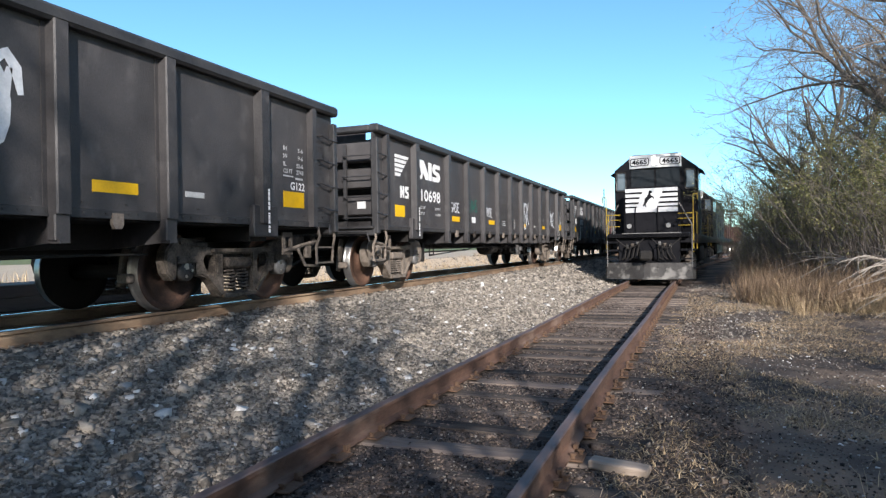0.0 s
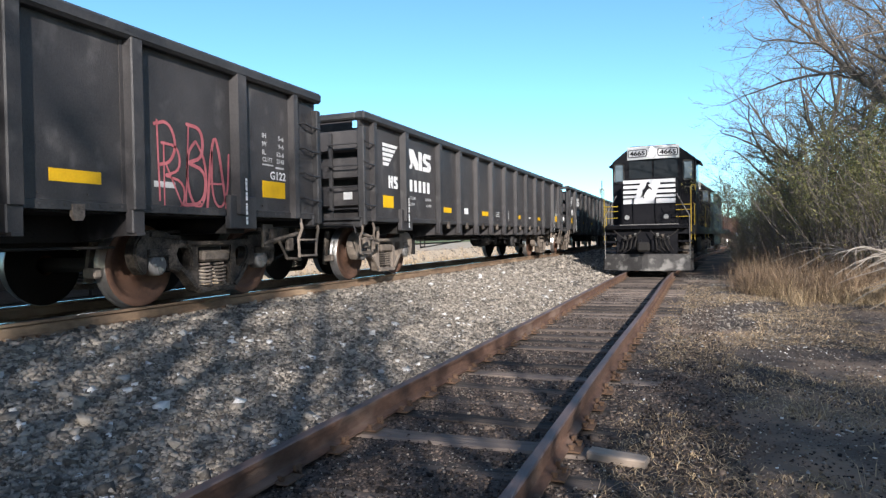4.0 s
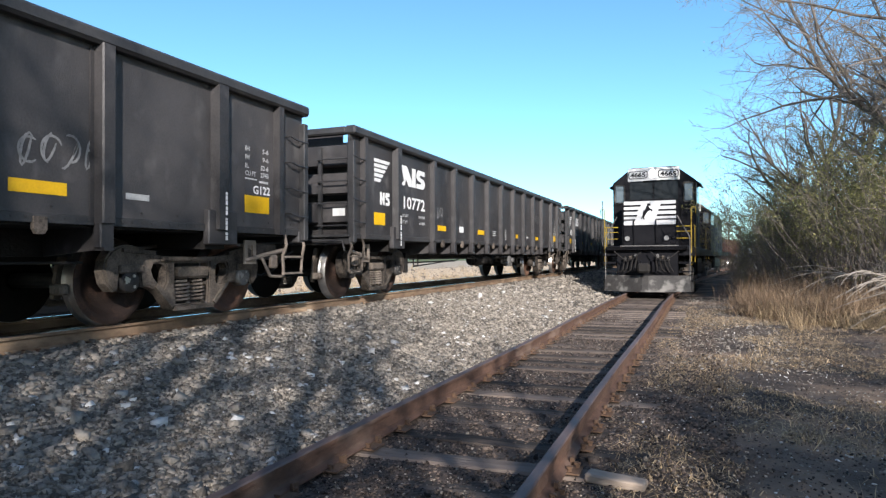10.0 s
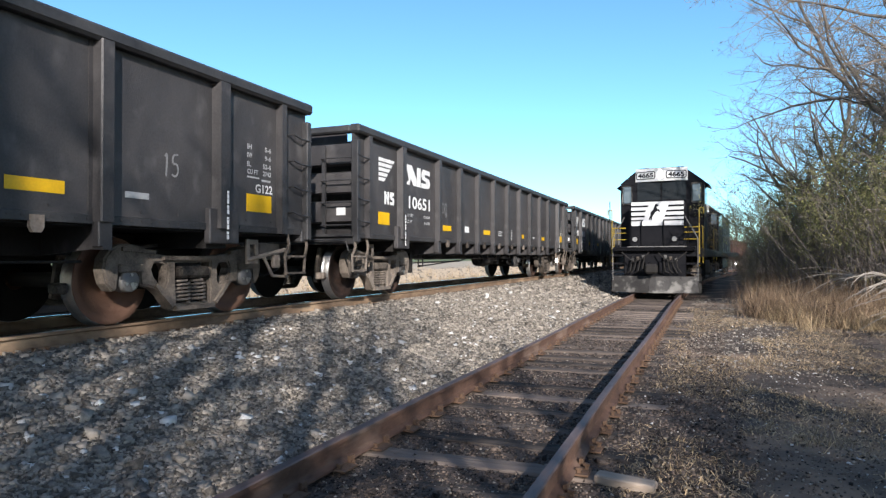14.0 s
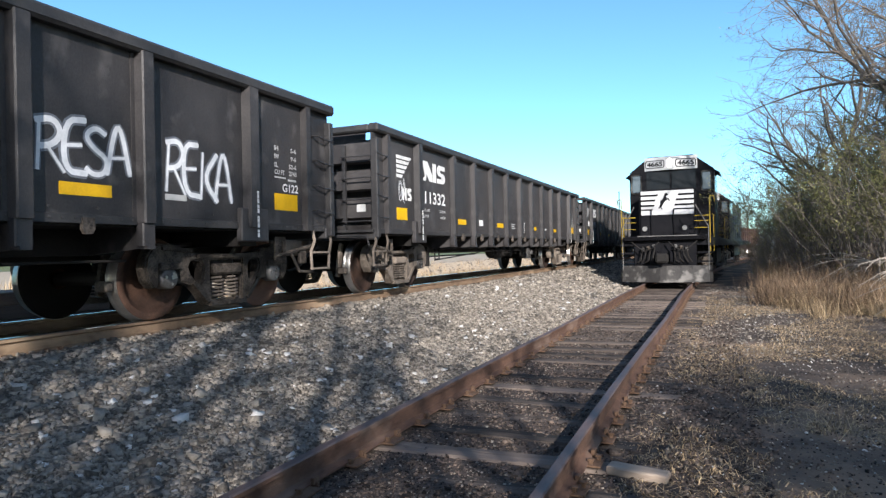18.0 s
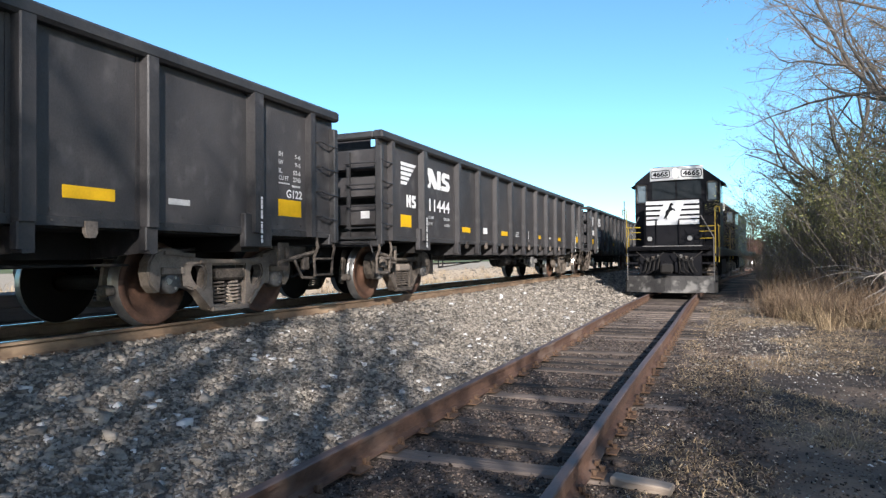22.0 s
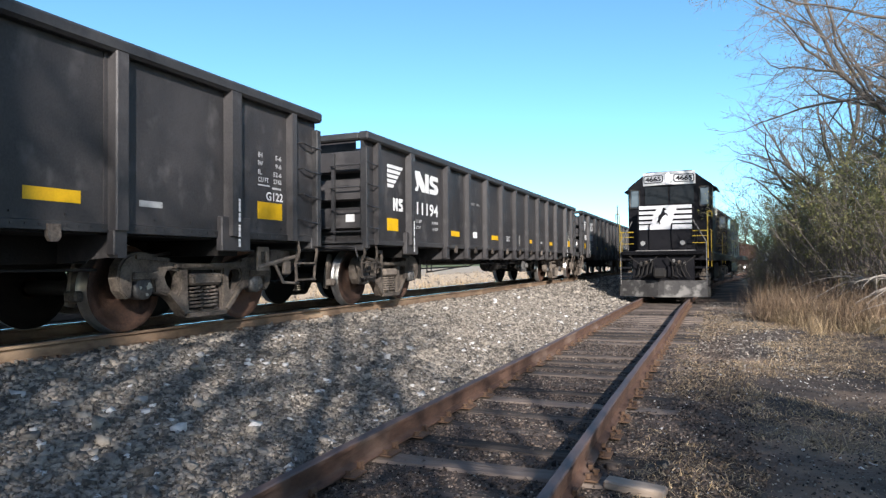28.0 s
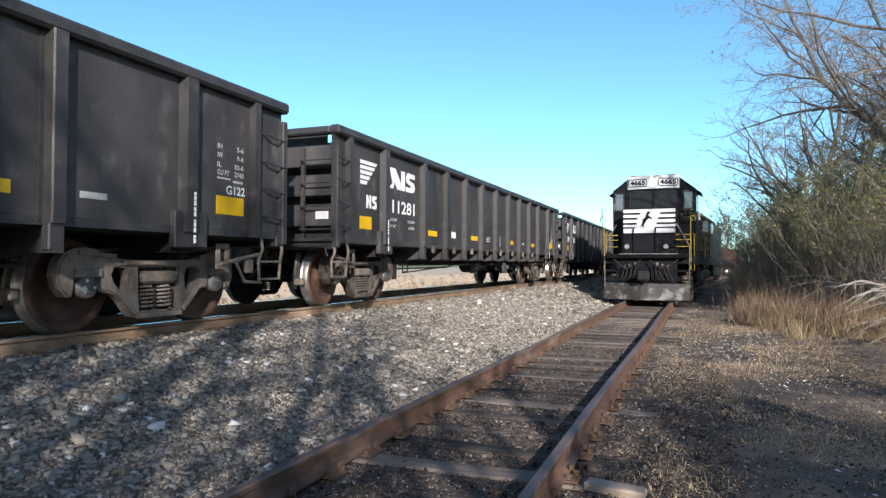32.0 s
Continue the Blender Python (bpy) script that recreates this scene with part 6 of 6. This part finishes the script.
tall_a = tree(11, 11.5, 0.135, "tall bare tree with tan buds at the edge of the thicket", (-0.06, -0.04))
tall_b = tree(23, 9.0, 0.15, "bare spreading tree with fine grey twigs beside the siding", (-0.16, 0.0), 0.08)
bush_a = bush(31, 4.6, 13, "dense olive-leaved bush in the thicket", 22, 0.0185)
bush_b = bush(37, 3.8, 12, "tangled brown bush with few leaves in the thicket", 7, 0.016)
shade_tree = plant("tree", "thick-limbed bare tree beside the path", "tree", "trackside trees", *grow(58, 12.0, 0.24, (-0.03, 0.03), 0.85, 3, 0.14, density=0.95), BUD, 0.02, 1, 52, 0.006)
slender_tree = plant("tree", "slender bare tree at the edge of the path", "tree", "trackside trees", *grow(52, 8.6, 0.14, (0.05, 0.0), 0.7, 3, 0.15), BUD, 0.02, 1, 52, 0.005)


def set_plants():
    r = random.Random(77)
    tall_a.matrix_basis = pose(7.9, 20.5, -0.1, 0, 0, 0)
    shade_tree.matrix_basis = pose(6.4, -9.6, -0.1)
    slender_tree.matrix_basis = pose(5.0, -6.6, -0.1)
    tall_b.matrix_basis = pose(5.3, 26.5, -0.1, 0, 0, 20)
    for ob, x, y, turn, size in ((tall_a, 7.6, 31, 200, 1.0), (tall_b, 7.0, 38, 70, 1.1), (tall_a, 9.0, 25, 300, 1.1), (tall_a, 9.5, 48, 30, 1.1), (tall_b, 9.2, 19.5, 250, 1.1),
                                 # behind and beside the camera, where their shade falls from
                                 (shade_tree, 4.9, -4.9, 200, 0.6), (shade_tree, 6.1, -3.6, 110, 0.55), (shade_tree, 8.6, -12.6, 30, 1.15), (slender_tree, 4.0, -7.8, 160, 0.8),
                                 (tall_a, 9.2, 17.6, 120, 1.0), (tall_b, 10.4, 22.5, 170, 1.3), (tall_b, 8.4, 22.8, 40, 1.15), (tall_b, 7.6, 28.5, 310, 1.1), (shade_tree, 6.0, -12.8, 300, 0.85), (tall_a, 8.7, 19.0, 60, 0.95), (tall_a, 9.8, 24.0, 210, 1.2),
                                 (tall_a, 3.0, 92, 40, 1.0), (tall_a, 5.4, 96, 110, 0.9)):
        copy_thing(ob, pose(x, y, ground_z(x, y) - 0.05, 0, 0, turn) @ Matrix.Scale(size, 4))
    bush_a.matrix_basis = pose(6.1, 20.6, -0.15)
    bush_b.matrix_basis = pose(5.9, 17.6, -0.15)
    spots = [(max((4.45 if y < 25 else 3.8) + 0.036 * y, siding_x(y) + 2.7) + r.uniform(-0.2, 0.8) + 1.5 * k, y) for k in range(3) for y in [18.5 + 2.2 * j + r.uniform(-0.6, 0.6) for j in range(17)]]
    spots += [(6.6, 15.6)] + [(1.6 + 1.1 * k, 84 + 2.1 * (k % 3)) for k in range(5)]
    low = [(5.6, -3.4, 0.7)]
    for x, y, size in ((5.2, 0.5, 0.7), (5.9, 1.2, 0.75), (5.4, -0.5, 0.65), (4.8, 1.5, 0.5), (4.6, -1.6, 0.55), (6.8, 3.6, 0.7), (5.2, 2.8, 0.5), (4.3, 0.9, 0.4), (4.7, 1.7, 0.55), (4.9, -0.1, 0.6), (5.8, -0.3, 0.8), (6.4, 0.5, 0.85), (5.0, 3.5, 0.42), (5.9, 5.4, 0.45), (6.4, 7.8, 0.5), (6.9, 9.8, 0.5)):
        copy_thing(bush_a, pose(x, y, ground_z(x, y) - 0.1, 0, 0, 70 * x) @ Matrix.Scale(size, 4))
    low += [(siding_x(y) + 2.75 + r.uniform(0, 0.4), y, 0.4 if y < 27 else r.uniform(0.6, 0.85)) for y in (24.0, 26.5, 29.0, 31.5, 34.0, 37.0, 40.0, 44.0, 48.0, 53.0, 58.0)]
    for x, y, size in low:
        copy_thing(bush_b, pose(x, y, ground_z(x, y) - 0.1, 0, 0, 40 * y) @ Matrix.Scale(size, 4))
    for x, y in spots:
        copy_thing(bush_a if r.random() < 0.7 else bush_b, pose(x, y, ground_z(x, y) - 0.1, 0, 0, r.uniform(0, 360)) @ Matrix.Scale(r.uniform(0.75, 1.2), 4))


set_plants()


def blades(name, label, count, place, height, width, seed, mat, lean=0.25):
    """Grass blades as one mesh: each a tapered two-piece strip, bent over."""
    rng = np.random.default_rng(seed)
    x, y, hscale = place(rng, count)
    n = len(x)
    z = np.array([ground_z(a, b) for a, b in zip(x, y)])
    base = np.stack([x, y, z - 0.02], 1)
    a = rng.uniform(0, math.tau, n)
    h = height * hscale * rng.lognormal(0, 0.3, n)
    bend = rng.normal(0, lean, (n, 2)) * h[:, None]
    side = np.stack([np.cos(a), np.sin(a), 0 * a], 1) * (width * rng.uniform(0.6, 1.4, n))[:, None]
    mid = base + np.stack([bend[:, 0] * 0.4, bend[:, 1] * 0.4, h * 0.55], 1)
    top = base + np.stack([bend[:, 0] * 1.1, bend[:, 1] * 1.1, h * np.clip(1 - 0.6 * np.hypot(*bend.T) / (h + 1e-6), 0.3, 1)], 1)
    v = np.stack([base - side, base + side, mid + side * 0.7, mid - side * 0.7, top + side * 0.15, top - side * 0.15], 1).reshape(-1, 3)
    q = np.array(((0, 1, 2, 3), (3, 2, 4, 5)))
    f = (q[None] + 6 * np.arange(n)[:, None, None]).reshape(-1, 4)
    return tagged(new(name, quad_mesh(name, v, f, (mat,))), label, "grass", kind="stuff")


def clumps(centres, spread):
    def place(rng, count):
        c = np.array(centres)
        i = rng.choice(len(c), count, p=c[:, 3] / c[:, 3].sum())
        off = rng.normal(0, spread, (count, 2)) * c[i, 2:3]
        return c[i, 0] + off[:, 0], c[i, 1] + off[:, 1] * 1.3, c[i, 4]
    return place


TALL = [(3.1, 14.8, 0.4, 2, 0.95), (3.5, 15.4, 0.5, 2, 1.0), (3.9, 14.0, 0.5, 1.4, 0.7), (4.4, 13.2, 0.5, 2, 1.0), (5.0, 13.6, 0.6, 2, 1.0), (3.5, 17.8, 0.6, 2, 1.1), (4.0, 17.0, 0.8, 2, 1.1), (5.6, 14.6, 0.8, 1.5, 1.0)]
blades("tall_dry_grass", "tall straw-coloured dry grass before the thicket", 20000, clumps([(a + 0.3, b + 1.9, c, d, e) for a, b, c, d, e in TALL], 0.7), 0.36, 0.0027, 1, DRYGRASS, 0.65)
blades("russet_weeds", "russet dead weed stems among the grass", 9000, clumps([(a - 0.1, b + 2.4, c, d, e) for a, b, c, d, e in TALL], 0.7), 0.62, 0.0035, 2, RUSSET, 0.45)


def lawn(x0, x1, y0, y1, scale=1.0, level=0.02):
    def place(rng, count):
        x, y = rng.uniform(x0, x1, count), y0 + (y1 - y0) * rng.random(count) ** 1.4
        ok = np.array([noise.noise(Vector((a * 0.8, b * 0.55, 2.0))) + 0.4 * noise.noise(Vector((a * 3, b * 3, 4.0))) > level for a, b in zip(x, y)])
        return x[ok], y[ok], np.full(ok.sum(), scale)
    return place


blades("straw_litter", "flattened straw and dead grass on the path", 105000, lawn(1.05, 5.6, 1.0, 20, 1.0, -0.08), 0.055, 0.0038, 3, DRYGRASS, 1.2)
blades("verge_grass", "dry grass at the foot of the thicket", 15000, lawn(3.2, 8.5, 14.0, 40), 0.38, 0.0032, 4, DRYGRASS, 0.4)
blades("path_tufts", "small dry tufts beside the rail", 350, clumps([(2.45, 5.6, 0.2, 1, 1), (3.15, 5.2, 0.2, 1, 1), (2.7, 4.0, 0.3, 1, 1), (1.9, 7.5, 0.2, 0.6, 1), (3.9, 6.4, 0.25, 1, 1), (2.2, 9.5, 0.3, 1, 1)], 0.5), 0.15, 0.0025, 5, DRYGRASS, 0.5)


def fallen_branch(seed, x, y, turn):
    r = random.Random(seed)
    segs = []
    for k in range(9):
        p, d = Vector((r.uniform(0, 0.6), r.uniform(-0.3, 0.3), 0.9)), Vector((-1, r.uniform(-0.5, 0.3), r.uniform(-0.6, 0.35))).normalized()
        for i in range(9):
            d = (d + Vector((r.gauss(0, 0.12), r.gauss(0, 0.12), r.gauss(0, 0.12) - 0.05))).normalized()
            q = p + d * 0.22
            if q.z < 0.02:
                break
            segs.append((*p, *q, 0.016 - 0.0014 * i, 0.0146 - 0.0014 * i))
            p = q
    segs.append((0.3, 0, -0.1, 0.3, 0, 1.0, 0.03, 0.02))
    ob = tagged(new("dead_brush", tubes("dead_brush", segs, 5, DEAD)), "bleached dead brush arching out of the grass", "brush")
    ob.matrix_basis = pose(x, y, ground_z(x, y), 0, 0, turn)


fallen_branch(1, 5.6, 13.4, 10)
fallen_branch(2, 6.2, 15.0, -25)
for k, (x, y, turn) in enumerate(((5.3, 16.2, 30), (6.6, 16.8, -10), (6.0, 18.2, 60), (7.2, 15.7, 0), (5.0, 18.8, -40), (6.9, 18.0, 15))):
    fallen_branch(3 + k, x, y, turn)

blades("far_weeds", "pale dry weeds on the bank of the far lot", 9000, lawn(-14.6, -12.2, 2.0, 60, 1.0), 0.30, 0.008, 6, DRYGRASS, 0.3)
blades("brown_undergrowth", "tangled brown weeds under the thicket", 14000, lawn(3.3, 8.0, 16.0, 40, 1.0), 0.8, 0.005, 7, RUSSET, 0.45)

# ---- what moves ----
# seconds and metres that the train has rolled towards the camera
ROLLED = [(0, 0.063), (1, 17.64), (2, 35.22), (3, 52.80), (6, 105.523), (7, 123.09), (8, 140.611), (9, 158.132), (10, 175.665), (11, 193.19), (12, 210.70), (13, 228.22), (14, 245.72), (17, 297.83), (18, 315.27),
          (19, 332.78), (20, 350.265), (21, 367.77), (22, 385.26), (23, 402.745), (24, 420.24), (25, 437.80), (28, 490.446), (29, 508.043), (30, 525.62), (31, 543.21), (32, 560.803)]


def motions():
    ts, ss = zip(*ROLLED)
    for k, car in cars.items():
        walk(car, [(t, pose(MX, 9.618 + HALF + k * PITCH - s, MZ)) for t, s in ROLLED])
    wheels = [w for car in cars.values() for tr in car.children if tr.name.startswith("truck") for w in tr.children if w.name.startswith("wheelset")]
    lead = {}
    for w in wheels:
        side = w.location.y > 0
        if side not in lead:
            y = w.location.y
            walk(w, [(f / FPS, pose(0, y, WHEEL_R, math.degrees(float(np.interp(f / FPS, ts, ss)) / WHEEL_R))) for f in range(32 * FPS + 1)])
            lead[side] = w
        else:     # all axles turn alike: they share the two first ones' keys
            w.rotation_mode = "QUATERNION"
            keys = w.animation_data_create()
            keys.action = lead[side].animation_data.action
            keys.action_slot = lead[side].animation_data.action_slot


motions()
